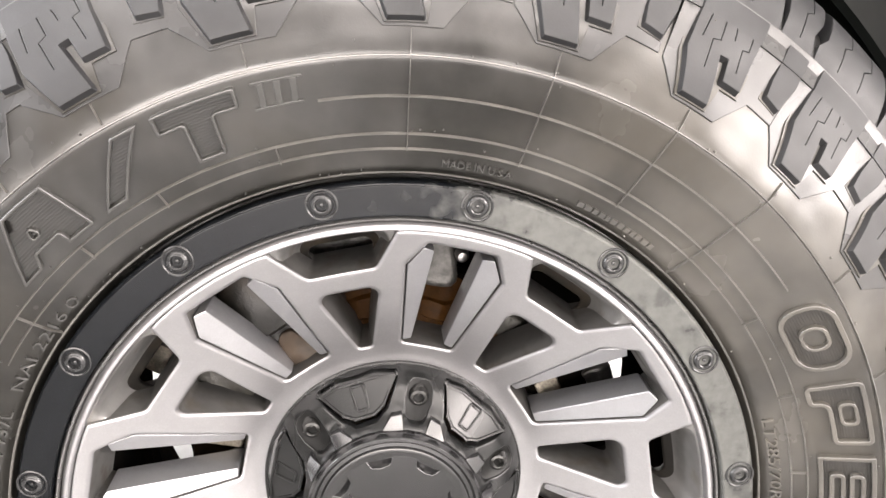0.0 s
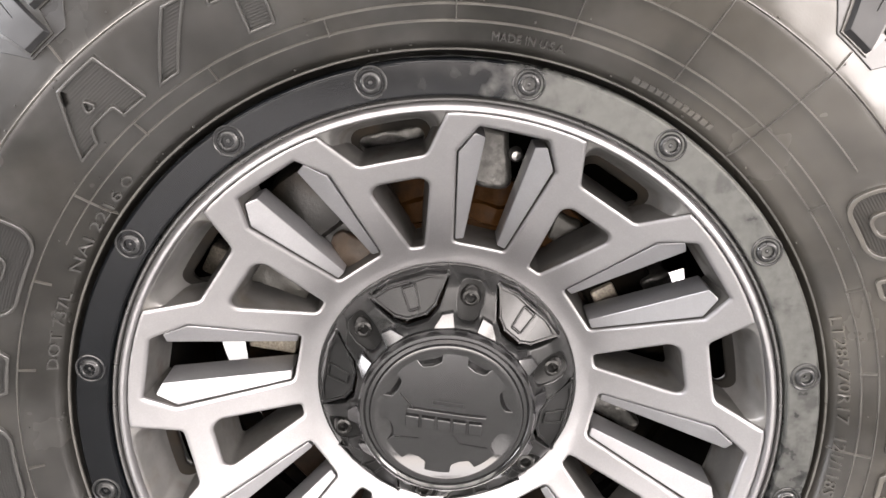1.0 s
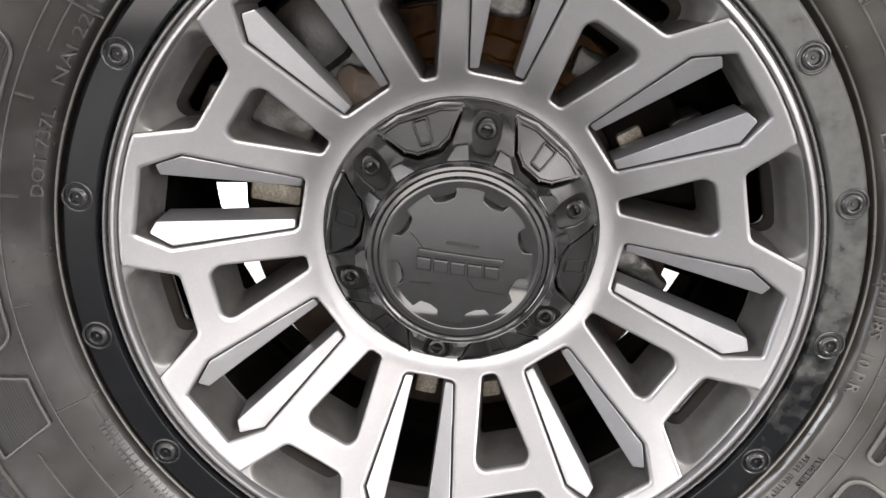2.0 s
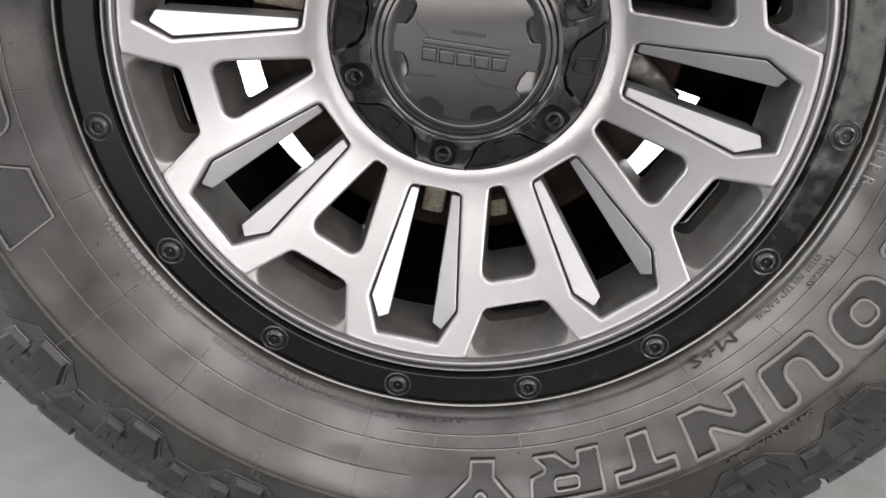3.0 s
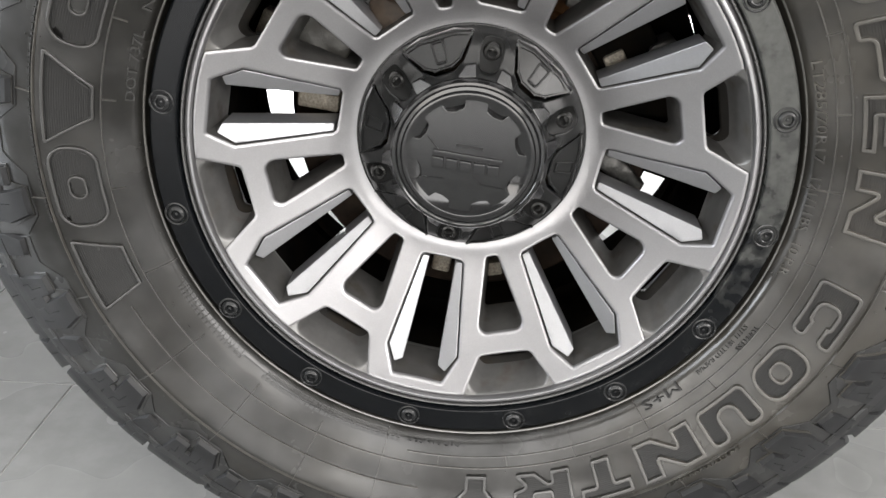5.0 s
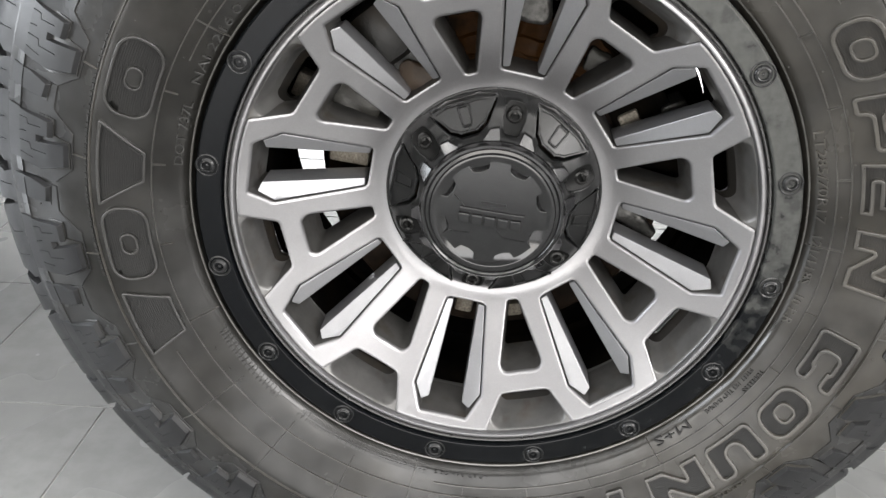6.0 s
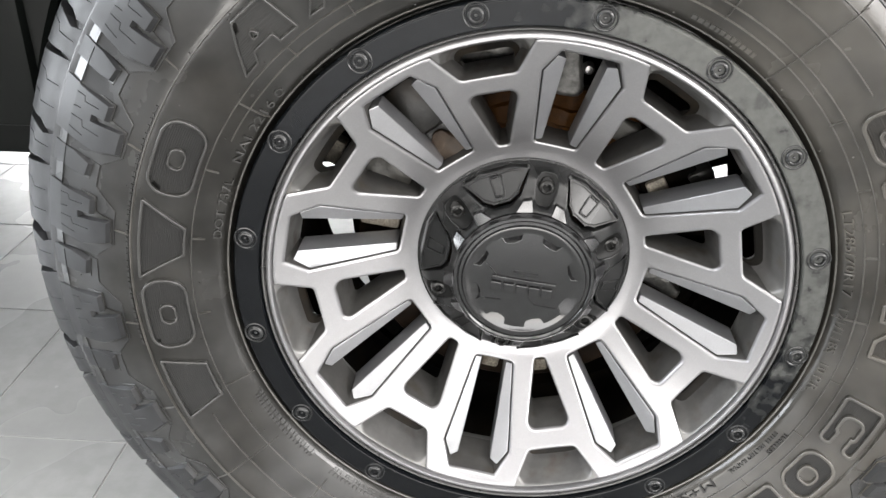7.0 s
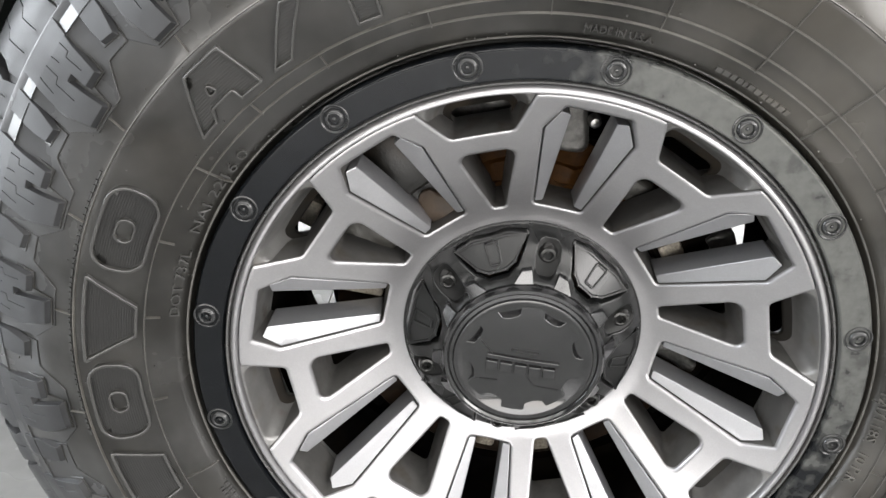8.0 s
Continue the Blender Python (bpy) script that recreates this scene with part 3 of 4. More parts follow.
def window_outline():
    pts = [polar(0.1062, -9.4), polar(0.1748, -9.8), polar(0.1925, -6.1), polar(0.1925, 6.1), polar(0.1748, 9.8), polar(0.1062, 9.4)]
    return fillet(pts, [0.0035, 0.003, 0.002, 0.002, 0.003, 0.0035])


def triangle_outline():
    return fillet([polar(0.1035, -2.5), polar(0.1575, -7.1), polar(0.1575, 7.1), polar(0.1035, 2.5)], [0.003, 0.006, 0.006, 0.003])


def disc_outline():
    pts, rad = [], []
    for k in range(8):
        c = 11.25 + 45 * k
        pts += [polar(0.2003, c - 11.7)] + arc(0.2008, c - 10, c + 10, 5) + [polar(0.2003, c + 11.7), polar(0.1732, c + 15.7), polar(0.1732, c + 29.3)]
        rad += [0.0015] + [0] * 6 + [0.0015, 0.005, 0.005]
    return fillet(pts, rad)


# depth below the mouth, outer radius and half angle, inner radius and half angle, corner radii
CUP = [(0.0005, 0.2014, 11.8, 0.1722, 7.7, 0.0006, 0.0006), (0.0000, 0.2012, 11.1, 0.1730, 7.3, 0.0062, 0.0035), (0.0004, 0.2006, 10.9, 0.1734, 7.15, 0.0064, 0.0035), (0.0020, 0.2000, 10.7, 0.1736, 7.05, 0.0066, 0.0035),
       (0.0080, 0.1985, 10.3, 0.1730, 7.0, 0.0070, 0.004), (0.0160, 0.1965, 9.8, 0.1724, 6.9, 0.0074, 0.004), (0.0230, 0.1945, 9.4, 0.1718, 6.8, 0.0078, 0.004), (0.0265, 0.1925, 8.9, 0.1716, 6.6, 0.0075, 0.004),
       (0.0285, 0.1900, 8.2, 0.1718, 6.3, 0.0070, 0.004)]


def cup_ring(r1, a1, r0, a0, f1, f0):
    """A rounded four-sided ring with a fixed number of points, so that rings can be joined; its outer side follows the circle."""
    corners = [(polar(r1, -a1), f1), (polar(r1, a1), f1), (polar(r0, a0), f0), (polar(r0, -a0), f0)]
    arcs = []
    for k, (c, f) in enumerate(corners):
        c, p, q = Vector(c), Vector(corners[k - 1][0]), Vector(corners[(k + 1) % 4][0])
        u, v = (p - c).normalized(), (q - c).normalized()
        half = 0.5 * u.angle(v)
        mid = c + (u + v).normalized() * (f / math.sin(half))
        e0, e1 = c + u * f / math.tan(half) - mid, c + v * f / math.tan(half) - mid
        t0 = math.atan2(e0.y, e0.x)
        turn = (math.atan2(e1.y, e1.x) - t0 + math.pi) % (2 * math.pi) - math.pi
        arcs.append([mid + f * Vector((math.cos(t0 + turn * i / 8), math.sin(t0 + turn * i / 8))) for i in range(9)])
    pts = []
    for k in range(4):
        e = arcs[(k + 1) % 4][0]
        pts += arcs[k] + [arcs[k][-1].lerp(e, i / 10) for i in range(1, 10)]
    out = []
    for p in pts:
        share = min(1.0, max(0.0, (p.length - r0) / (r1 - r0)))
        bow = p.y / p.length / math.cos(radians(a1))
        out.append(p * (1 + share * max(0.0, bow - 1)))
    return out


RIM = None


def rim():
    global RIM
    bm = bmesh.new()
    holes = []
    for k in range(8):
        holes.append(turned(window_outline(), 11.25 + 45 * k))
        holes.append(turned(triangle_outline(), 33.75 + 45 * k))
    holes.append([polar(0.078, a) for a in range(0, 360, 5)])
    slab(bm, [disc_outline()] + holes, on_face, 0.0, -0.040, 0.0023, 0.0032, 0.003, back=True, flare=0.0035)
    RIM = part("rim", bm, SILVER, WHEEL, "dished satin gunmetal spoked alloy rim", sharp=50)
    # the cast inner sides of the openings get a duller paint that holds their shade
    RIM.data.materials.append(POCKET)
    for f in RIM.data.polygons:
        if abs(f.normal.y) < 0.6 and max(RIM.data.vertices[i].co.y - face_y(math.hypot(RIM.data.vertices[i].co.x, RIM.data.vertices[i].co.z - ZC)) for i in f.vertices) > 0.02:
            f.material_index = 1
    # sloped facets along the two sides of each long window
    first = {}
    for k in range(8):
        for side in (-1, 1):
            if side not in first:
                bm = bmesh.new()
                out = [polar(0.1078, 8.95), polar(0.1744, 9.45), polar(0.1872, 6.6), polar(0.1845, 4.6), polar(0.1078, 5.9)]
                out = fillet([(side * x, y) for x, y in out], [0.001, 0.0015, 0.0015, 0.001, 0.0015], 3)

                def mp(x, z, h):
                    r = math.hypot(x, z)
                    edge = r * math.sin(radians(9.1)) - abs(x)
                    return Vector((x, face_y(r) + 0.0022 + 0.42 * max(0.0, edge) - h, z))
                slab(bm, [out], mp, 0.0, -0.026, 0.0007, 0.006, 0.004)
                first[side] = part("window_facet", bm, FACET, RIM)
                first[side].matrix_basis = pose(0, 0, ZC, 0, 11.25, 0)
            else:
                again(first[side], "window_facet", pose(0, 0, ZC, 0, 11.25 + 45 * k, 0), RIM)
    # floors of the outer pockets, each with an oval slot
    # near-black colour of the floors is painted shade
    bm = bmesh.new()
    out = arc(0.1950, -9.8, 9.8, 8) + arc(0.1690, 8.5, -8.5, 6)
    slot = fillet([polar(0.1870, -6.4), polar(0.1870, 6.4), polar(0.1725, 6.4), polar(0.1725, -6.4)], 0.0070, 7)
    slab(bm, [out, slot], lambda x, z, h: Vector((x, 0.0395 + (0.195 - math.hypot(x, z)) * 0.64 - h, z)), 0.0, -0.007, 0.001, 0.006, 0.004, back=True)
    f0 = part("pocket_floor", bm, POCKET_DARK, RIM, "pocket floor with an oval slot, shade in its near-black colour")
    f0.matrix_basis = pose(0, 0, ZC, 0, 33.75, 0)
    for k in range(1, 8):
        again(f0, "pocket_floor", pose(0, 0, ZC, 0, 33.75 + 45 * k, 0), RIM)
    # lip with its two fine grooves, and the outer wall of the pockets
    bm = bmesh.new()
    spun(bm, [(0.1925, 0.064), (0.1985, 0.020), (0.2009, 0.0112)], 192, centre=WHEEL_AT)
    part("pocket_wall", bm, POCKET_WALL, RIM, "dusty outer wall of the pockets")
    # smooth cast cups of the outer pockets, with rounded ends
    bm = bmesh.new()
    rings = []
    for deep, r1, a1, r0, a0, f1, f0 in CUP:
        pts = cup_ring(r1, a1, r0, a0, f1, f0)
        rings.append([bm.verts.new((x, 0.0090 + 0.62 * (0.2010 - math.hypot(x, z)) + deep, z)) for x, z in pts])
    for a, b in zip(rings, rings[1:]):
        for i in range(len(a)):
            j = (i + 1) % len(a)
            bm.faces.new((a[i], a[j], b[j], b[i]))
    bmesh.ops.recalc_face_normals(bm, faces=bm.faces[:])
    c0 = part("pocket_cup", bm, POCKET_WALL, RIM, "smooth dusty cast pocket, shade in its colour", sharp=60)
    c0.matrix_basis = pose(0, 0, ZC, 0, 33.75, 0)
    for k in range(1, 8):
        again(c0, "pocket_cup", pose(0, 0, ZC, 0, 33.75 + 45 * k, 0), RIM)
    bm = bmesh.new()
    spun(bm, [(0.2009, 0.0112), (0.2011, 0.0075), (0.2014, 0.0045), (0.2020, 0.0034), (0.2030, 0.0031), (0.2041, 0.0035), (0.2052, 0.0044), (0.2061, 0.0058), (0.2065, 0.0070)], 192, centre=WHEEL_AT)
    part("rim_lip", bm, SILVER, RIM, "machined rounded lip")
    bm = bmesh.new()
    spun(bm, [(0.2065, 0.0070), (0.2066, 0.0090), (0.2069, 0.0090), (0.2070, 0.0056), (0.2076, 0.0044), (0.2086, 0.0042), (0.2096, 0.0052), (0.2103, 0.0070), (0.2104, 0.0095)], 192, centre=WHEEL_AT)
    part("lip_groove", bm, LIP, RIM, "dark satin band with a fine groove")
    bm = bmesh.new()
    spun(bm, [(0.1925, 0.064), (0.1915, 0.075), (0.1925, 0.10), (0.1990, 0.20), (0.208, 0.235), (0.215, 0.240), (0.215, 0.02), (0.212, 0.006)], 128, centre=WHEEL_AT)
    part("barrel", bm, BARREL, RIM, "dirty inner barrel, its shade put into a near-black colour")


rim()


def trim_ring():
    bm = bmesh.new()
    spun(bm, [(0.2105, 0.010), (0.2106, 0.0014), (0.2110, 0.0004), (0.2117, 0.0), (0.2120, 0.0), (0.2282, 0.0), (0.2285, 0.0), (0.2298, 0.0006), (0.2307, 0.002), (0.2310, 0.010), (0.229, 0.016)], 256, centre=WHEEL_AT)
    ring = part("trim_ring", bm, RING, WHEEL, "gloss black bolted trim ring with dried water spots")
    bm = bmesh.new()
    spun(bm, [(0.0093, 0.0003), (0.0091, -0.0006), (0.0084, -0.0008), (0.0078, -0.0004), (0.0075, 0.0006), (0.0068, 0.0006), (0.0062, -0.0012), (0.0052, -0.0022),
              (0.0042, -0.0024), (0.0036, -0.0021), (0.0032, 0.0002), (0.0014, 0.0004), (0.0010, -0.0008), (0.0, -0.0010)], 28)
    b0 = part("ring_bolt", bm, BOLT, ring, "recessed button-head bolt")
    for k in range(16):
        x, z = polar(0.2215, 11.25 + 22.5 * k)
        m = pose(x, 0, ZC + z)
        if k == 0:
            b0.matrix_basis = m
        else:
            again(b0, "ring_bolt", m, ring)


def ring_paint():
    """Gloss black with pale dried spots over one stretch of the ring."""
    m = material("spotted_gloss_black", (0.003, 0.0036, 0.0045), 0.16, vary=0.2, scale=60, rough_vary=0.04, spec=0.22)
    nt = m.node_tree
    p = nt.nodes["Principled BSDF"]
    link = nt.links.new
    where = nt.nodes.new("ShaderNodeNewGeometry").outputs["Position"]
    n1 = nt.nodes.new("ShaderNodeTexNoise")
    n1.inputs["Scale"].default_value, n1.inputs["Detail"].default_value = 95.0, 3.0
    link(where, n1.inputs["Vector"])
    sep = nt.nodes.new("ShaderNodeSeparateXYZ")
    link(where, sep.inputs[0])

    def calc(op, a, b=None):
        n = nt.nodes.new("ShaderNodeMath")
        n.operation = op
        for s, v in zip(n.inputs, (a, b)):
            if v is None:
                continue
            if isinstance(v, (int, float)):
                s.default_value = v
            else:
                link(v, s)
        return n.outputs[0]
    turn = calc("ARCTAN2", sep.outputs[0], calc("SUBTRACT", sep.outputs[2], ZC))
    n2 = nt.nodes.new("ShaderNodeTexNoise")
    n2.inputs["Scale"].default_value, n2.inputs["Detail"].default_value = 170.0, 3.0
    link(where, n2.inputs["Vector"])

    def ramp(v, a, b, c, d):
        n = nt.nodes.new("ShaderNodeMapRange")
        n.interpolation_type = "SMOOTHSTEP"
        link(v, n.inputs[0])
        n.inputs[1].default_value, n.inputs[2].default_value, n.inputs[3].default_value, n.inputs[4].default_value = a, b, c, d
        return n.outputs[0]
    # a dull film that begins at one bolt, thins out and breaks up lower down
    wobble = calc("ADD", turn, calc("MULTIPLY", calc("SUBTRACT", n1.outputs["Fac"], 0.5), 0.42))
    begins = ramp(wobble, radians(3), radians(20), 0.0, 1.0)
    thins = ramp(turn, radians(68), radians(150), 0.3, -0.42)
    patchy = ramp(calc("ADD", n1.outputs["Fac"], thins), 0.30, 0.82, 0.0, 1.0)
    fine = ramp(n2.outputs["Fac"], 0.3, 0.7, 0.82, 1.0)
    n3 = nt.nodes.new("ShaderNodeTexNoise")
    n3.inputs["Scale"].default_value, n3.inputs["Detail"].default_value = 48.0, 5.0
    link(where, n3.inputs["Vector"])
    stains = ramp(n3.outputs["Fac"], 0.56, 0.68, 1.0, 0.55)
    pale_mask = calc("MULTIPLY", calc("MULTIPLY", calc("MULTIPLY", begins, patchy), fine), stains)
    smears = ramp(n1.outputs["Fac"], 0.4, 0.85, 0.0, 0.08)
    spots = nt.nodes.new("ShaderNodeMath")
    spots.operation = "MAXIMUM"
    link(pale_mask, spots.inputs[0]), link(calc("MULTIPLY", smears, ramp(wobble, radians(-30), radians(0), 0.0, 1.0)), spots.inputs[1])
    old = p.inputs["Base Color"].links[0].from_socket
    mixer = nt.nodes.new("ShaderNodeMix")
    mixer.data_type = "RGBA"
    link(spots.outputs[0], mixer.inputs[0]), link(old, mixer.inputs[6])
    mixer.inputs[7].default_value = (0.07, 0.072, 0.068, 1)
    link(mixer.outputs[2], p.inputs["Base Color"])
    rough = nt.nodes.new("ShaderNodeMapRange")
    link(spots.outputs[0], rough.inputs[0])
    rough.inputs[3].default_value, rough.inputs[4].default_value = 0.1, 0.48
    link(rough.outputs[0], p.inputs["Roughness"])
    return m


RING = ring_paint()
trim_ring()


# ---- writing on the tyre ----
R_MID = 0.28


def on_arc(a0, slant=0.0):
    """A map for slabs: x metres along the arc at R_MID from a0, y the radius."""
    def mp(x, y, h):
        return tyre_point(y, a0 + math.degrees((x + slant * (y - R_MID)) / R_MID), h)
    return mp


GLYPHS = {
    "A": ([(0, 0), (0.40, 1), (0.87, 1), (1, 0), (0.68, 0), (0.66, 0.22), (0.36, 0.22), (0.28, 0)], [[(0.455, 0.44), (0.545, 0.44), (0.5, 0.62)]], 0.03),
    "/": ([(0, 0), (0.36, 0), (1, 1), (0.64, 1)], [], 0.0),
    "T": ([(0.31, 0), (0.69, 0), (0.69, 0.66), (1, 0.66), (1, 1), (0, 1), (0, 0.66), (0.31, 0.66)], [], 0.04),
    "O": ([(0, 0), (1, 0), (1, 1), (0, 1)], [[(0.36, 0.32), (0.64, 0.32), (0.64, 0.68), (0.36, 0.68)]], 0.42),
    "P": ([(0, 0), (0.34, 0), (0.34, 0.30), (1, 0.30), (1, 1), (0, 1)], [[(0.36, 0.54), (0.64, 0.54), (0.64, 0.74), (0.36, 0.74)]], 0.12),
    "E": ([(0, 0), (1, 0), (1, 0.27), (0.36, 0.27), (0.36, 0.38), (0.86, 0.38), (0.86, 0.62), (0.36, 0.62), (0.36, 0.73), (1, 0.73), (1, 1), (0, 1)], [], 0.03),
    "N": ([(0, 0), (0.33, 0), (0.33, 0.46), (0.67, 0), (1, 0), (1, 1), (0.67, 1), (0.67, 0.54), (0.33, 1), (0, 1)], [], 0.03),
    "C": ([(0, 0), (1, 0), (1, 0.36), (0.66, 0.36), (0.66, 0.29), (0.36, 0.29), (0.36, 0.71), (0.66, 0.71), (0.66, 0.64), (1, 0.64), (1, 1), (0, 1)], [], 0.16),
    "U": ([(0, 0), (1, 0), (1, 1), (0.65, 1), (0.65, 0.3), (0.35, 0.3), (0.35, 1), (0, 1)], [], 0.2),
    "R": ([(0, 0), (0.34, 0), (0.34, 0.30), (0.40, 0.30), (0.62, 0), (1, 0), (0.78, 0.34), (1, 0.46), (1, 1), (0, 1)], [[(0.36, 0.56), (0.64, 0.56), (0.64, 0.75), (0.36, 0.75)]], 0.05),
    "Y": ([(0.33, 0), (0.67, 0), (0.67, 0.38), (1, 1), (0.62, 1), (0.5, 0.72), (0.38, 1), (0, 1), (0.33, 0.38)], [], 0.03),
}


def rib_relief(m):
    """Fine ribs that run round the tyre."""
    nt = m.node_tree
    where = nt.nodes.new("ShaderNodeNewGeometry").outputs["Position"]
    shift = nt.nodes.new("ShaderNodeVectorMath")
    shift.operation = "SUBTRACT"
    nt.links.new(where, shift.inputs[0])
    shift.inputs[1].default_value = (0, 0, ZC)
    flat = nt.nodes.new("ShaderNodeVectorMath")
    flat.operation = "MULTIPLY"
    nt.links.new(shift.outputs[0], flat.inputs[0])
    flat.inputs[1].default_value = (1, 0, 1)
    size = nt.nodes.new("ShaderNodeVectorMath")
    size.operation = "LENGTH"
    nt.links.new(flat.outputs[0], size.inputs[0])
    wave = nt.nodes.new("ShaderNodeMath")
    wave.operation = "PINGPONG"
    nt.links.new(size.outputs["Value"], wave.inputs[0])
    wave.inputs[1].default_value = 0.00075
    gain = nt.nodes.new("ShaderNodeMath")
    gain.operation = "MULTIPLY"
    nt.links.new(wave.outputs[0], gain.inputs[0])
    gain.inputs[1].default_value = 1300.0
    b = nt.nodes.new("ShaderNodeBump")
    b.inputs["Strength"].default_value, b.inputs["Distance"].default_value = 0.42, 0.0006
    nt.links.new(gain.outputs[0], b.inputs["Height"])
    nt.links.new(b.outputs[0], nt.nodes["Principled BSDF"].inputs["Normal"])


rib_relief(RIBBED)
rib_relief(RIBBED_PALE)


def raised_letter(name, glyph, a0, a1, r0, r1, slant=0.1, rim=0.0029, high=0.0036, field=RIBBED):
    """One large letter: a raised rim round a ribbed field."""
    outline, counters, round_off = glyph
    w = radians(a1 - a0) * R_MID - slant * (r1 - r0)
    tall = r1 - r0

    def fit_in(poly):
        return [(x * w + slant * tall / 2, r0 + y * tall) for x, y in poly]
    edge = fillet(fit_in(outline), round_off * min(w, tall), 6 if round_off > 0.1 else 3)
    edge = dense(edge if area(edge) > 0 else edge[::-1], 0.0035)
    counter = [dense(fillet(fit_in(c), min(0.3, round_off) * 0.4 * min(w, tall) + 0.0006, 4), 0.003) for c in counters]
    mp = on_arc(a0, slant)
    bm = bmesh.new()
    slab(bm, [edge] + counter, mp, 0.0003, -0.0008, 0.0, 0.005, 0.004)
    body = part(name, bm, field, TYRE)
    bm = bmesh.new()
    slab(bm, [edge, grown(edge, -rim)], mp, high, -0.0008, 0.0005, 0.0, 0.004)
    for c in counter:
        c = c if area(c) > 0 else c[::-1]
        slab(bm, [grown(c, rim * 0.75), c], mp, high, -0.0008, 0.0004, 0.0, 0.004)
    # the rim belongs to the letter: one mesh with two materials
    bmesh.ops.recalc_face_normals(bm, faces=bm.faces)
    me = bpy.data.meshes.new("rim_of_letter")
    bm.to_mesh(me)
    bm.free()
    both = bmesh.new()
    both.from_mesh(body.data)
    n = len(both.faces)
    both.from_mesh(me)
    both.faces.ensure_lookup_table()
    for f in both.faces[n:]:
        f.material_index = 1
    both.to_mesh(body.data)
    both.free()
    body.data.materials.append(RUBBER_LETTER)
    body.data.shade_smooth()
    body.data.set_sharp_from_angle(angle=radians(38))
    bpy.data.meshes.remove(me)
    return body


def large_writing():
    for ch, a0, a1 in (("A", -48.9, -36.6), ("/", -35.4, -26.6), ("T", -25.9, -16.5), ("O", 53.6, 63.5), ("P", 65.0, 74.4), ("E", 75.6, 84.6), ("N", 86.6, 97.3),
                       ("C", 104.6, 115.0), ("O", 116.4, 126.1), ("U", 126.9, 137.2), ("N", 138.0, 149.2), ("T", 150.4, 159.6), ("R", 160.2, 170.9), ("Y", 171.4, 183.0)):
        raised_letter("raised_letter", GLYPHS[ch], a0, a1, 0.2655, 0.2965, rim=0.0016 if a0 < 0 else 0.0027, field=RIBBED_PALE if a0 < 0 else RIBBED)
    # the three narrow strokes of the numeral
    for a0 in (-14.7, -13.0, -11.4):
        bm = bmesh.new()
        slab(bm, [[(0, 0.2825), (0.0032, 0.2825), (0.0032, 0.2945), (0, 0.2945)]], on_arc(a0, 0.1), 0.0012, -0.0008, 0.0004, 0, 0.004)
        part("raised_letter", bm, RUBBER_LETTER, TYRE)
    for r in (0.2813, 0.2945):
        bm = bmesh.new()
        slab(bm, [[(0, r), (0.0252, r), (0.0252, r + 0.0012), (0, r + 0.0012)]], on_arc(-15.3, 0.1), 0.0012, -0.0008, 0.0003, 0, 0.004)
        part("raised_letter", bm, RUBBER_LETTER, TYRE)
    # the maker's mark, as plain plaques
    plain = {"oval": ([(0, 0), (1, 0), (1, 1), (0, 1)], [[(0.38, 0.36), (0.62, 0.36), (0.62, 0.64), (0.38, 0.64)]], 0.42), "wedge": ([(0.34, 0), (0.72, 0), (1, 1), (0.0, 1)], [], 0.04), "bar": ([(0.2, 0), (0.8, 0), (1, 1), (0, 1)], [], 0.06)}
    for kind, a0, a1 in (("bar", -113.6, -101.0), ("oval", -100.0, -86.6), ("wedge", -87.2, -73.0), ("oval", -72.4, -59.2)):
        raised_letter("plain_plaque", plain[kind], a0, a1, 0.264, 0.2965, rim=0.0020)


large_writing()


def small_text(body, a0, a1, r, tall, mat=RUBBER_LETTER):
    """A line of small raised writing from a0 to a1 at radius r, tops outwards."""
    cu = bpy.data.curves.new("lettering", "FONT")
    cu.body, cu.size, cu.extrude, cu.resolution_u = body, tall * 1.38, 0.0018, 2
    ob = new("lettering", cu)
    bpy.context.view_layer.update()
    me = bpy.data.meshes.new_from_object(ob.evaluated_get(bpy.context.evaluated_depsgraph_get()))
    bpy.data.objects.remove(ob)
    bpy.data.curves.remove(cu)
    xs = [v.co.x for v in me.vertices]
    lo, wide = min(xs), max(xs) - min(xs)
    for v in me.vertices:
        a = a0 + (v.co.x - lo) / wide * (a1 - a0)
        v.co = tyre_point(r + v.co.y, a, v.co.z + 0.0001)
    me.materials.append(mat)
    ob = new("small_writing", me)
    ob.parent = TYRE
    tagged(ob, kind="stuff")


def small_bars(rows, a0, a1, r, tall, gap, mat=RIBBED_PALE):
    """Lines of writing too small to read, as plain bars."""
    rng = random.Random(int(a0 * 10))
    for k in range(rows):
        bm = bmesh.new()
        a = a0
        rr = r + k * (tall + gap)
        while a < a1:
            w = rng.uniform(0.35, 1.0)
            slab(bm, [deg([(0, rr), (w, rr), (w, rr + tall), (0, rr + tall)])], lambda x, q, h, b=a: tyre_point(q, b + x * 100, h), 0.0010, -0.0005, 0.0, 0, 0.004)
            a += w + rng.uniform(0.2, 0.35)
        tagged(part("small_writing", bm, mat, TYRE), kind="stuff")


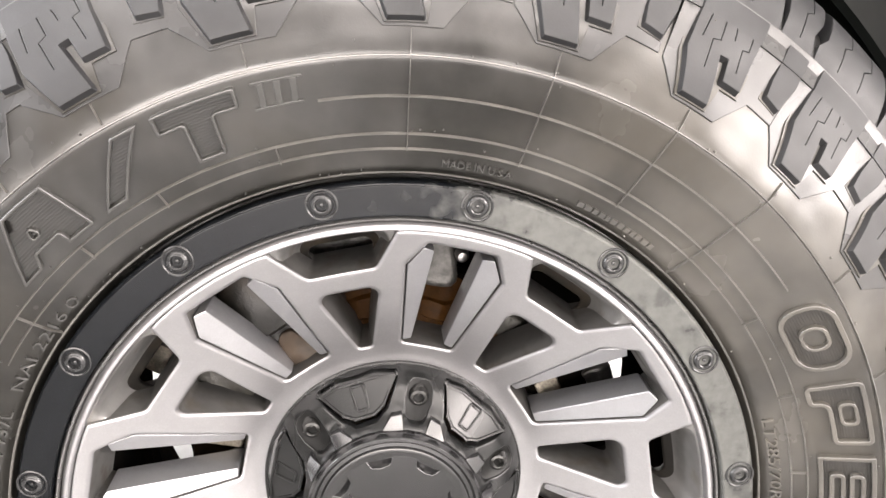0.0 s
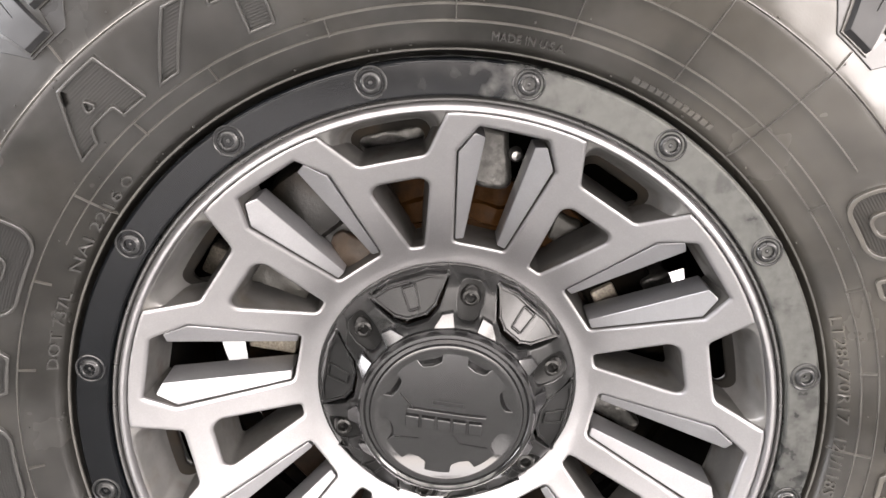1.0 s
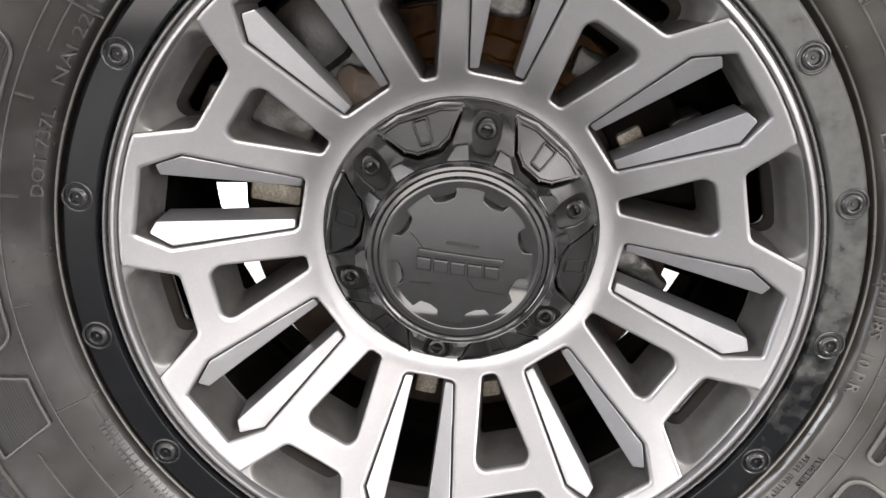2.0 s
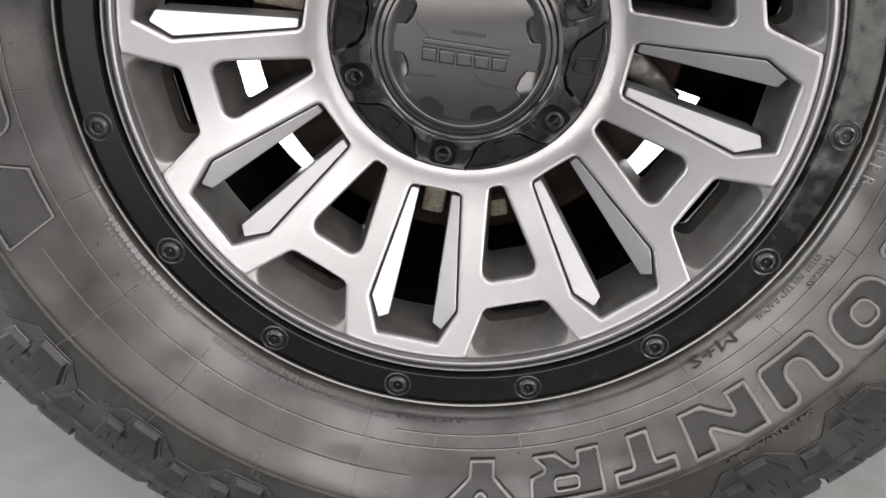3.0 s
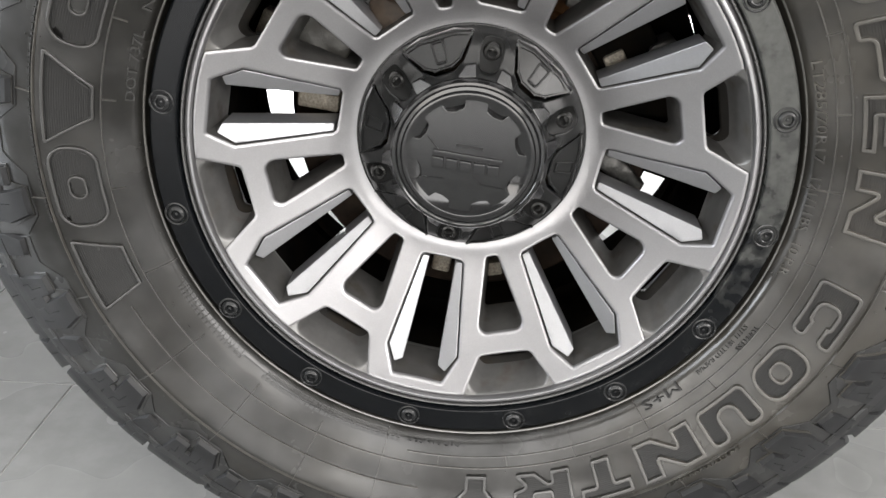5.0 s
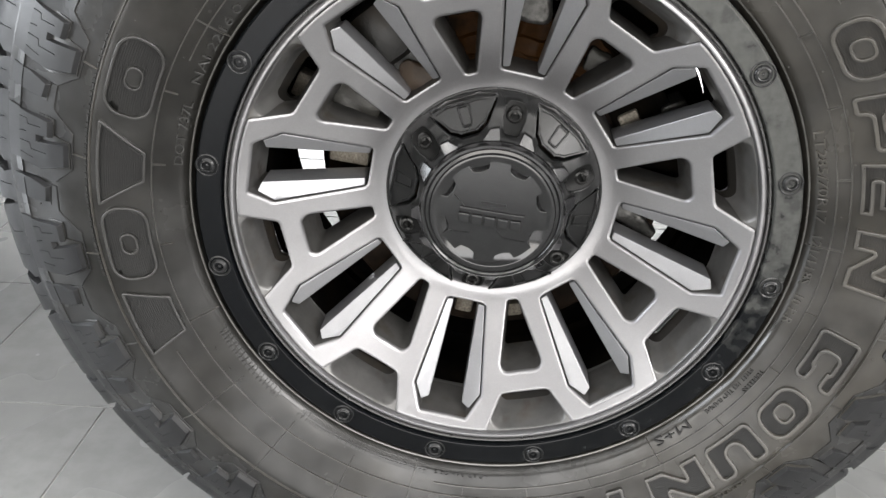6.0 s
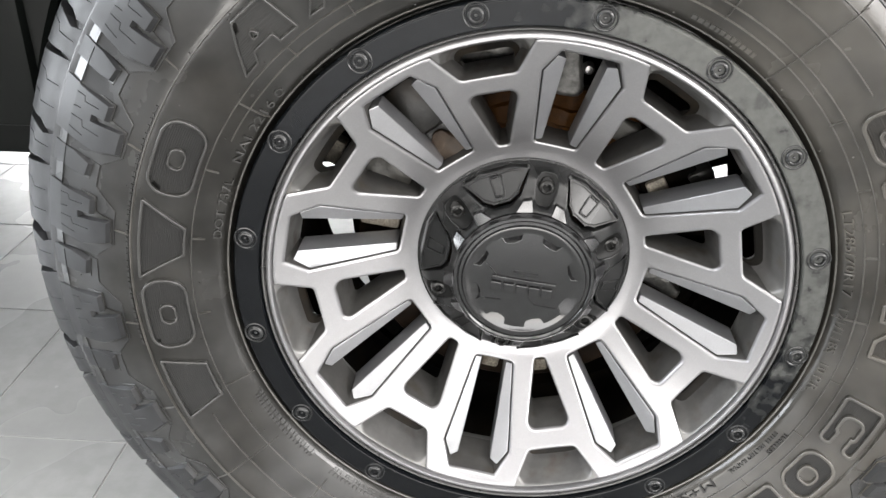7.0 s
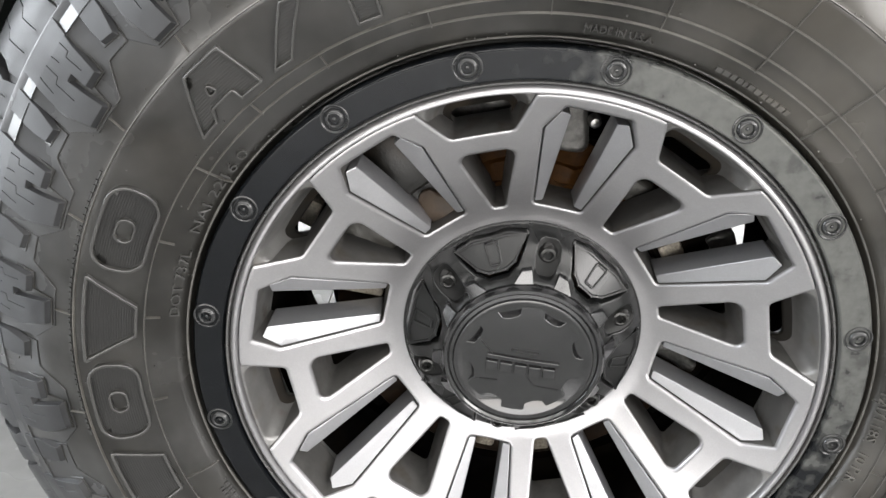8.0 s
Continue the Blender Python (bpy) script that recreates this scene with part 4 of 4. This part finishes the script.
def small_writing():
    small_text("LT285/70R17", 69.5, 86.5, 0.2400, 0.0062)
    small_text("121/118S", 89.0, 98.5, 0.2400, 0.0062)
    small_text("10 P.R.", 101.0, 107.5, 0.2400, 0.0062)
    small_text("DOT 737L", -79.3, -67.0, 0.2400, 0.0058)
    small_text("NAI 2216", -63.5, -50.0, 0.2400, 0.0058)
    small_text("O", -49.0, -47.2, 0.2402, 0.0056)
    small_text("MADE IN U.S.A.", 5.2, 14.6, 0.2425, 0.0042)
    small_text("M+S", 135.3, 143.2, 0.2395, 0.0072, RUBBER_DULL)
    small_text("TUBELESS", 117.4, 123.0, 0.2475, 0.0034, RIBBED_PALE)
    small_text("STEEL BELTED RADIAL", 118.4, 131.5, 0.2415, 0.0034, RIBBED_PALE)
    small_text("LOAD RANGE E", 179.2, 190.2, 0.2400, 0.0040, RIBBED_PALE)
    small_text("SAFETY WARNING:", 134.0, 146.5, 0.3030, 0.0034)
    small_bars(2, 192.0, 221.0, 0.2388, 0.0028, 0.0012)
    small_bars(2, 227.0, 245.0, 0.2388, 0.0024, 0.0012)
    small_bars(1, 147.5, 222.0, 0.3030, 0.0020, 0.0)
    small_bars(1, 262.0, 300.0, 0.3035, 0.0018, 0.0)
    small_bars(1, 24.0, 36.0, 0.2408, 0.0030, 0.0, RUBBER_LETTER)


small_writing()


def nubs():
    """Tiny moulding nubs, and fine cuts in the side lugs."""
    bm = bmesh.new()
    rng = random.Random(4)
    for k in range(150):
        a, q = rng.uniform(0, 360), rng.choice((0.2385, 0.2545, 0.2625, 0.299, 0.3035, 0.308, 0.345, 0.358))
        c = tyre_point(q + rng.uniform(-0.001, 0.001), a, 0.0004 if q < 0.33 else 0.0048)
        bmesh.ops.create_icosphere(bm, subdivisions=1, radius=rng.uniform(0.0005, 0.0008), matrix=Matrix.Translation(c))
    tagged(part("moulding_nub", bm, RUBBER_LETTER, TYRE, "tiny moulding nubs"), kind="stuff")


nubs()


# ---- the centre cap ----
def cap_y(r):
    pts = ((0.050, 0.030), (0.0585, 0.032), (0.0655, 0.0435), (0.072, 0.0465), (0.080, 0.052), (0.0865, 0.061), (0.0885, 0.068))
    return float(np.interp(r, [p[0] for p in pts], [p[1] for p in pts]))


def on_cap(x, z, h):
    return Vector((x, cap_y(math.hypot(x, z)) - h, ZC + z))


LUG_TURN = 11.8


def centre_cap():
    lug_slot = fillet([(-0.0062, 0.0612), (0.0062, 0.0612), (0.0088, 0.0725), (0.0085, 0.0838), (-0.0085, 0.0838), (-0.0088, 0.0725)], [0.0056, 0.0056, 0.004, 0.0065, 0.0065, 0.004], 6)
    panel = fillet([polar(0.0868, -19.2), polar(0.0876, -9), polar(0.0876, 9), polar(0.0868, 19.2), polar(0.0675, 13.2), polar(0.0622, 6.6), polar(0.0622, -6.6), polar(0.0675, -13.2)],
                   [0.001, 0, 0, 0.001, 0.0012, 0.0012, 0.0012, 0.0012], 3)
    holes = []
    for k in range(6):
        holes.append(turned(lug_slot, LUG_TURN + 60 * k))
        holes.append(turned(grown(panel, 0.0004), LUG_TURN + 30 + 60 * k))
    edge = [polar(0.0902, a) for a in range(0, 360, 2)]
    bm = bmesh.new()
    slab(bm, [edge, [polar(0.052, a) for a in range(0, 360, 5)]] + holes, on_cap, 0.0, -0.012, 0.0008, 0.004, 0.003, back=True)
    cap = part("centre_cap", bm, CAP, WHEEL, "black plastic centre cap with a bolted rim", sharp=30)
    # flat wedge panels with a bright chamfered rim and a raised tongue
    def tilted(x, z, h):
        return Vector((x, 0.0450 + 0.60 * (z - 0.062) + 3.0 * x * x - h, z))
    bm = bmesh.new()
    slab(bm, [grown(panel, -0.0014)], tilted, 0.0, -0.010, 0.0005, 0.004, 0.003)
    rim_of = grown(panel, -0.0015)
    slab(bm, [rim_of, grown(rim_of, -0.0019)], tilted, 0.0012, -0.001, 0.0008, 0, 0.003)
    p0 = part("cap_panel", bm, CAP, cap, sharp=30)
    bm = bmesh.new()
    tongue = fillet([(-0.0044, 0.0675), (0.0044, 0.0675), (0.0056, 0.0828), (-0.0056, 0.0828)], 0.0018, 4)
    slab(bm, [tongue, grown(tongue, -0.0014)], tilted, 0.0014, -0.002, 0.0006, 0, 0.003)
    t0 = part("cap_tongue", bm, CAP, cap, sharp=30)
    bm = bmesh.new()
    spun(bm, [(0.0074, 0.0560), (0.0070, 0.0545), (0.0066, 0.0515), (0.0056, 0.0490), (0.0040, 0.0484), (0.0034, 0.0490), (0.0031, 0.0530), (0.0012, 0.0532), (0.0, 0.0525)], 28)
    l0 = part("cap_bolt", bm, LUG, cap, "black socket-head bolt")
    bm = bmesh.new()
    slab(bm, [grown(lug_slot, 0.0008)], lambda x, z, h: Vector((x, 0.0445 + 0.62 * (z - 0.061) - 30 * x * x - h, z)), 0.0, -0.006, 0.0, 0.003, 0.003)
    s0 = part("bolt_seat", bm, CAP_DULL, cap)
    # steep flat facets beside each slot, against the collar
    bm = bmesh.new()
    for side in (-1, 1):
        out = [polar(0.0590, 7.2), polar(0.0668, 8.4), polar(0.0658, 14.6), polar(0.0590, 20.5)]
        slab(bm, [fillet([(side * x, z) for x, z in out], 0.0004, 2)], lambda x, z, h: Vector((x, 0.0315 + 0.86 * (math.hypot(x, z) - 0.0590) - h, z)), 0.0, -0.006, 0.0003, 0.003, 0.003)
    f0 = part("cap_facet", bm, CAP_FACET, cap, sharp=30)
    for k in range(6):
        a = LUG_TURN + 60 * k
        x, z = polar(0.0742, a)
        for ob, m in ((p0, pose(0, 0, ZC, 0, a + 30, 0)), (f0, pose(0, 0, ZC, 0, a, 0)), (t0, pose(0, 0, ZC, 0, a + 30, 0)), (l0, pose(x, 0, ZC + z)), (s0, pose(0, 0, ZC, 0, a, 0))):
            if k == 0:
                ob.matrix_basis = m
            else:
                again(ob, ob.name.split(".")[0], m, cap)
    # the raised collar and the flat face
    bm = bmesh.new()
    spun(bm, [(0.0590, 0.041), (0.0585, 0.030), (0.0578, 0.0262), (0.0565, 0.0248), (0.0548, 0.0246), (0.0535, 0.0256), (0.0528, 0.0268), (0.0505, 0.0264), (0.0495, 0.0247), (0.0480, 0.0242),
              (0.0470, 0.0243), (0.0464, 0.0245), (0.0350, 0.0305), (0.02, 0.0310), (0.0, 0.0310)], 128, centre=WHEEL_AT)
    part("cap_collar", bm, CAP_GLOSS, cap, "round collar with a flat face")
    pts = []
    for k in range(8):
        c = 8 + 45 * k
        pts += arc(0.0450, c - 11, c + 11, 6) + [polar(0.0378, c + 13.0), polar(0.0362, c + 22.5), polar(0.0378, c + 32.0)]
    bm = bmesh.new()
    slab(bm, [fillet(pts, 0.0022, 3)], lambda x, z, h: Vector((x, 0.0262 + 1.0 * (x * x + z * z) - h, ZC + z)), 0.0020, -0.006, 0.0006, 0.006, 0.004)
    part("cap_emblem_plate", bm, CAP_GLOSS, cap, "gear-shaped raised plate")
    # the maker's mark as plain blocks and bars, and fine struck lines
    flat = lambda x, z, h: Vector((x, 0.0242 + 1.0 * (x * x + z * z) - h, ZC + z))
    tilt = 8
    for k in range(5):
        bm = bmesh.new()
        x = -0.0255 + k * 0.0104
        slab(bm, [turned([(x, -0.0105), (x + 0.0088, -0.0105), (x + 0.0080, -0.0025), (x - 0.0008, -0.0025)], tilt)], flat, 0.0022, -0.0005, 0.0009, 0, 0.003)
        part("plain_bar", bm, CAP_GLOSS, cap)
    bm = bmesh.new()
    slab(bm, [turned([(-0.026, -0.0008), (0.026, -0.0008), (0.026, 0.0028), (-0.026, 0.0028)], tilt)], flat, 0.0019, -0.0005, 0.0007, 0, 0.003)
    part("plain_bar", bm, CAP_GLOSS, cap)
    bm = bmesh.new()
    slab(bm, [turned([(-0.010, 0.0075), (0.010, 0.0075), (0.010, 0.0098), (-0.010, 0.0098)], tilt)], flat, 0.0005, -0.0005, 0.0002, 0, 0.003)
    part("plain_bar", bm, CAP, cap)
    for p, q in (((-0.030, 0.016), (-0.022, 0.006)), ((-0.034, -0.016), (-0.018, -0.017)), ((0.004, -0.014), (0.009, -0.021)), ((0.009, -0.021), (0.027, -0.0245))):
        u = (Vector(q) - Vector(p)).normalized() * 0.0004
        bm = bmesh.new()
        slab(bm, [[(p[0] - u.y, p[1] + u.x), (p[0] + u.y, p[1] - u.x), (q[0] + u.y, q[1] - u.x), (q[0] - u.y, q[1] + u.x)]], flat, 0.0004, -0.0005, 0.0, 0, 0.01)
        part("struck_line", bm, CAP, cap)


centre_cap()


# ---- the brake behind the wheel ----
def uneven(bm, amount, size):
    """Pushes the points of a casting about, as rough as it came from the mould."""
    for v in bm.verts:
        v.co += amount * noise.noise_vector(v.co / size)


def brake():
    unit = tagged(new("brake_assembly"), "rusty disc brake with a grey cast caliper behind the wheel", "disc brake")
    bm = bmesh.new()
    spun(bm, [(0.088, 0.104), (0.1455, 0.104), (0.147, 0.1055), (0.147, 0.112), (0.143, 0.113), (0.143, 0.119), (0.147, 0.120), (0.147, 0.127), (0.1455, 0.1285), (0.088, 0.1285)], 128, centre=WHEEL_AT)
    part("brake_disc", bm, DISC, unit, "worn brown-grey brake disc")
    bm = bmesh.new()
    spun(bm, [(0.0, 0.082), (0.082, 0.082), (0.088, 0.084), (0.0915, 0.088), (0.0925, 0.106), (0.0925, 0.22), (0.0, 0.22)], 96, centre=WHEEL_AT)
    part("hub", bm, RUST, unit, "rusty brown hub")
    bm = bmesh.new()
    spun(bm, [(0.097, 0.112), (0.098, 0.1005), (0.112, 0.1005), (0.114, 0.0975), (0.126, 0.0975), (0.128, 0.1010), (0.1445, 0.1010), (0.146, 0.112)], 96, -50, 44, centre=WHEEL_AT)
    uneven(bm, 0.0035, 0.011)
    part("pad_bridge", bm, AMBER_RUST, unit, "amber-brown rusty stepped bridge")
    # caliper: a curved bridge with two piston housings
    bm = bmesh.new()

    def at_depth(y):
        return lambda x, z, h: Vector((x, y - h, ZC + z))
    out = arc(0.172, -64, -16, 10) + arc(0.118, -16, -64, 8)
    slab(bm, [fillet(out, 0.006, 3)], at_depth(0.086), 0.0, -0.060, 0.006, 0.005, 0.005)
    uneven(bm, 0.004, 0.016)
    part("caliper", bm, CAST, unit, "grey cast caliper")
    bm = bmesh.new()
    block(bm, (-0.023, 0.070, 0.132), (0.023, 0.12, 0.184), 0.015)
    part("piston_housing", bm, CAST, unit, "dark rounded piston housing").matrix_basis = pose(0, 0, ZC, 0, -36, 0)
    # knuckle bracket with a bright bolt
    bm = bmesh.new()
    out = arc(0.180, -8, 12.5, 8) + [polar(0.140, 18), polar(0.138, 9), polar(0.150, -6)]
    slab(bm, [fillet(out, 0.008, 3)], at_depth(0.090), 0.0, -0.03, 0.004, 0.004, 0.004)
    uneven(bm, 0.0012, 0.012)
    part("bracket", bm, CAST_PALE, unit, "grey cast bracket")
    for a, r in ((15.4, 0.166),):
        bm = bmesh.new()
        x, z = polar(r, a)
        spun(bm, [(0.0048, 0.091), (0.0045, 0.084), (0.003, 0.0815), (0.0, 0.081)], 16, centre=(x, 0, ZC + z))
        part("bracket_bolt", bm, STEEL, unit, "bright steel bolt")
    bm = bmesh.new()
    out = arc(0.160, 52, 88, 8) + arc(0.112, 88, 52, 6)
    slab(bm, [fillet(out, 0.006, 3)], at_depth(0.096), 0.0, -0.05, 0.003, 0.01, 0.006)
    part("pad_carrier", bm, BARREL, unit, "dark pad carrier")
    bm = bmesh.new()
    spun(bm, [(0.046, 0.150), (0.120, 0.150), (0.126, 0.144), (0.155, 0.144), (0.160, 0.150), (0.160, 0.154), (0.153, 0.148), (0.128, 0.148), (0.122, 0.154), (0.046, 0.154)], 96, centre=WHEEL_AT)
    # outer segments block bright slivers; their gaps are set to fit the camera's view
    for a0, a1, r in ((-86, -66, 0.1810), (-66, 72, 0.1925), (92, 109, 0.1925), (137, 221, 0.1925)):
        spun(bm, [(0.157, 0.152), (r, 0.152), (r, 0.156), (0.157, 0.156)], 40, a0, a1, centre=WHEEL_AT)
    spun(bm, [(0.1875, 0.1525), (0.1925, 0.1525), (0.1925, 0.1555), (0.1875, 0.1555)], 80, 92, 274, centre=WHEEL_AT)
    part("dust_shield", bm, BARREL, unit, "dark dust shield, outer segments placed to fit the camera's view")
    for a, r, wide, tall in ((-80.8, 0.1266, 0.034, 0.014), (-169, 0.1225, 0.020, 0.016), (170, 0.128, 0.013, 0.014), (62, 0.125, 0.017, 0.013), (-63.5, 0.1815, 0.013, 0.022)):
        bm = bmesh.new()
        block(bm, (-tall / 2, 0.092, r - wide / 2), (tall / 2, 0.110, r + wide / 2), 0.0022)
        part("cast_pad", bm, PAD, unit, "speckled beige cast pad").matrix_basis = pose(0, 0, ZC, 0, a, 0)
    for name, label, mat, y, pts in (("carrier_lug", "rough grey cast lug", CAST_PALE, 0.090, [(0.152, 62.5), (0.172, 63), (0.171, 69.5), (0.151, 69.5)]),
                                     ("carrier_arm", "curved grey cast arm", CAST_PALE, 0.094, [(0.106, 97), (0.117, 97.5), (0.132, 102), (0.150, 107), (0.148, 110.5), (0.128, 108.5), (0.106, 106)]),
                                     ("caliper_ear", "olive-grey cast ear", CAST_GREY, 0.080, [(0.114, -50), (0.166, -52), (0.164, -70), (0.138, -71), (0.116, -66)]),
                                     # added backing, its pale colour stands in for light in the slot before it
                                     ("slot_backing", "cast block added behind a slot, pale colour in place of light", CAST_PALE, 0.080, [(0.160, -20), (0.1835, -20), (0.1835, -3), (0.160, -3)]),
                                     ("rusty_lug", "dull rusty lug below the caliper", RUST, 0.080, [(0.100, -43), (0.116, -41), (0.127, -39), (0.132, -34), (0.124, -31), (0.112, -27), (0.100, -25)]),
                                     ("bridge_lug", "scratched grey cast lug", CAST_GREY, 0.094, [(0.1225, 33.5), (0.139, 32.5), (0.144, 40), (0.134, 43), (0.122, 40)])):
        bm = bmesh.new()
        slab(bm, [fillet([polar(r, a) for r, a in pts], 0.004, 3)], at_depth(y), 0.0, -0.03, 0.003, 0.004, 0.003)
        uneven(bm, 0.0022, 0.009)
        part(name, bm, mat, unit, label)
    # added dark block, hides the bright background behind the right-hand openings
    bm = bmesh.new()
    block(bm, (0.03, 0.17, ZC - 0.085), (0.128, 0.21, ZC + 0.165), 0.012)
    part("gap_block", bm, CAST, unit, "dark block added to hide bright gaps on the right")
    bm = bmesh.new()
    spun(bm, [(0.0, 0.16), (0.045, 0.16), (0.045, 0.70), (0.0, 0.70)], 32, centre=WHEEL_AT)
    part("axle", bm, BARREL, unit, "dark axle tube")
    return unit


brake()


# ---- the car's body round the wheel ----
def car_body():
    body = tagged(new("parked_car"), "parked car, black plastic wheel arch and sill", "car")
    bm = bmesh.new()
    spun(bm, [(0.505, 0.045), (0.495, 0.045), (0.490, 0.06), (0.490, 0.42), (0.505, 0.43)], 64, -74, 78, centre=WHEEL_AT)
    part("wheel_arch_liner", bm, PLASTIC, body, "black plastic wheel arch liner")
    bm = bmesh.new()
    spun(bm, [(0.49, 0.42), (0.10, 0.42), (0.10, 0.435), (0.505, 0.435)], 64, -74, 78, centre=WHEEL_AT)
    part("inner_guard", bm, PLASTIC, body, "dark inner guard panel")
    # added strip, fills the gap that the camera sees between sill and tyre
    bm = bmesh.new()
    spun(bm, [(0.495, 0.118), (0.446, 0.122), (0.442, 0.128), (0.446, 0.134), (0.495, 0.136)], 64, -79, 70, centre=WHEEL_AT)
    part("gap_strip", bm, PLASTIC, body, "black strip added to fill the gap between sill and tyre")
    bm = bmesh.new()
    block(bm, (-2.4, 0.11, 0.490), (-0.424, 0.34, 0.80), 0.006)
    part("sill", bm, PLASTIC, body, "black sill panel")
    bm = bmesh.new()
    block(bm, (0.462, 0.11, 0.52), (0.95, 0.34, 0.80), 0.012)
    part("bumper_end", bm, PLASTIC, body, "black bumper end")
    bm = bmesh.new()
    block(bm, (-2.4, 0.34, 0.45), (0.95, 1.7, 0.52), 0.01)
    part("underbody", bm, PLASTIC, body, "dark underbody")
    # assumed rail, placed so that bright floor behind it is hidden from the camera
    bm = bmesh.new()
    block(bm, (-2.4, 0.45, 0.328), (-0.11, 0.56, 0.46), 0.012)
    part("frame_rail", bm, PLASTIC, body, "dark rail, assumed, placed to hide bright floor from the camera")


car_body()


# ---- floor tiles, last ----
def tiles():
    long, wide, joint, turn = 0.624, 0.312, 0.003, -0.4

    def one(bm):
        block(bm, (joint / 2, joint / 2, -0.012), (long - joint / 2, wide - joint / 2, 0.0), 0.0008)
    base = pose(-0.71, 0.275, 0, 0, 0, turn)
    spots = []
    for j in range(-17, 16):
        shift = (-0.2165 * j) % long
        for i in range(-6, 8):
            m = base @ pose(shift + i * long, j * wide, 0)
            c = m @ Vector((long / 2, wide / 2, 0))
            if X0 + 0.33 < c.x < X1 - 0.33 and Y0 + 0.17 < c.y < Y1 - 0.17:
                spots.append((math.hypot(c.x, c.y), m))
    spots.sort(key=lambda s: s[0])
    bm = bmesh.new()
    one(bm)
    first = part("tile", bm, TILE, FLOOR, smooth=False)
    first.matrix_basis = spots[0][1]
    for _, m in spots[1:290]:
        again(first, "tile", m, FLOOR)
    # the tiles along the far walls
    verts, faces = [], []
    for _, m in spots[290:]:
        n = len(verts)
        verts += [tuple(m @ v.co) for v in first.data.vertices]
        faces += [[n + k for k in f.vertices] for f in first.data.polygons]
    me = bpy.data.meshes.new("far_tile")
    me.from_pydata(verts, [], faces)
    me.materials.append(TILE)
    far = new("far_tile", me)
    far.parent = FLOOR
    tagged(far, kind="stuff")


tiles()
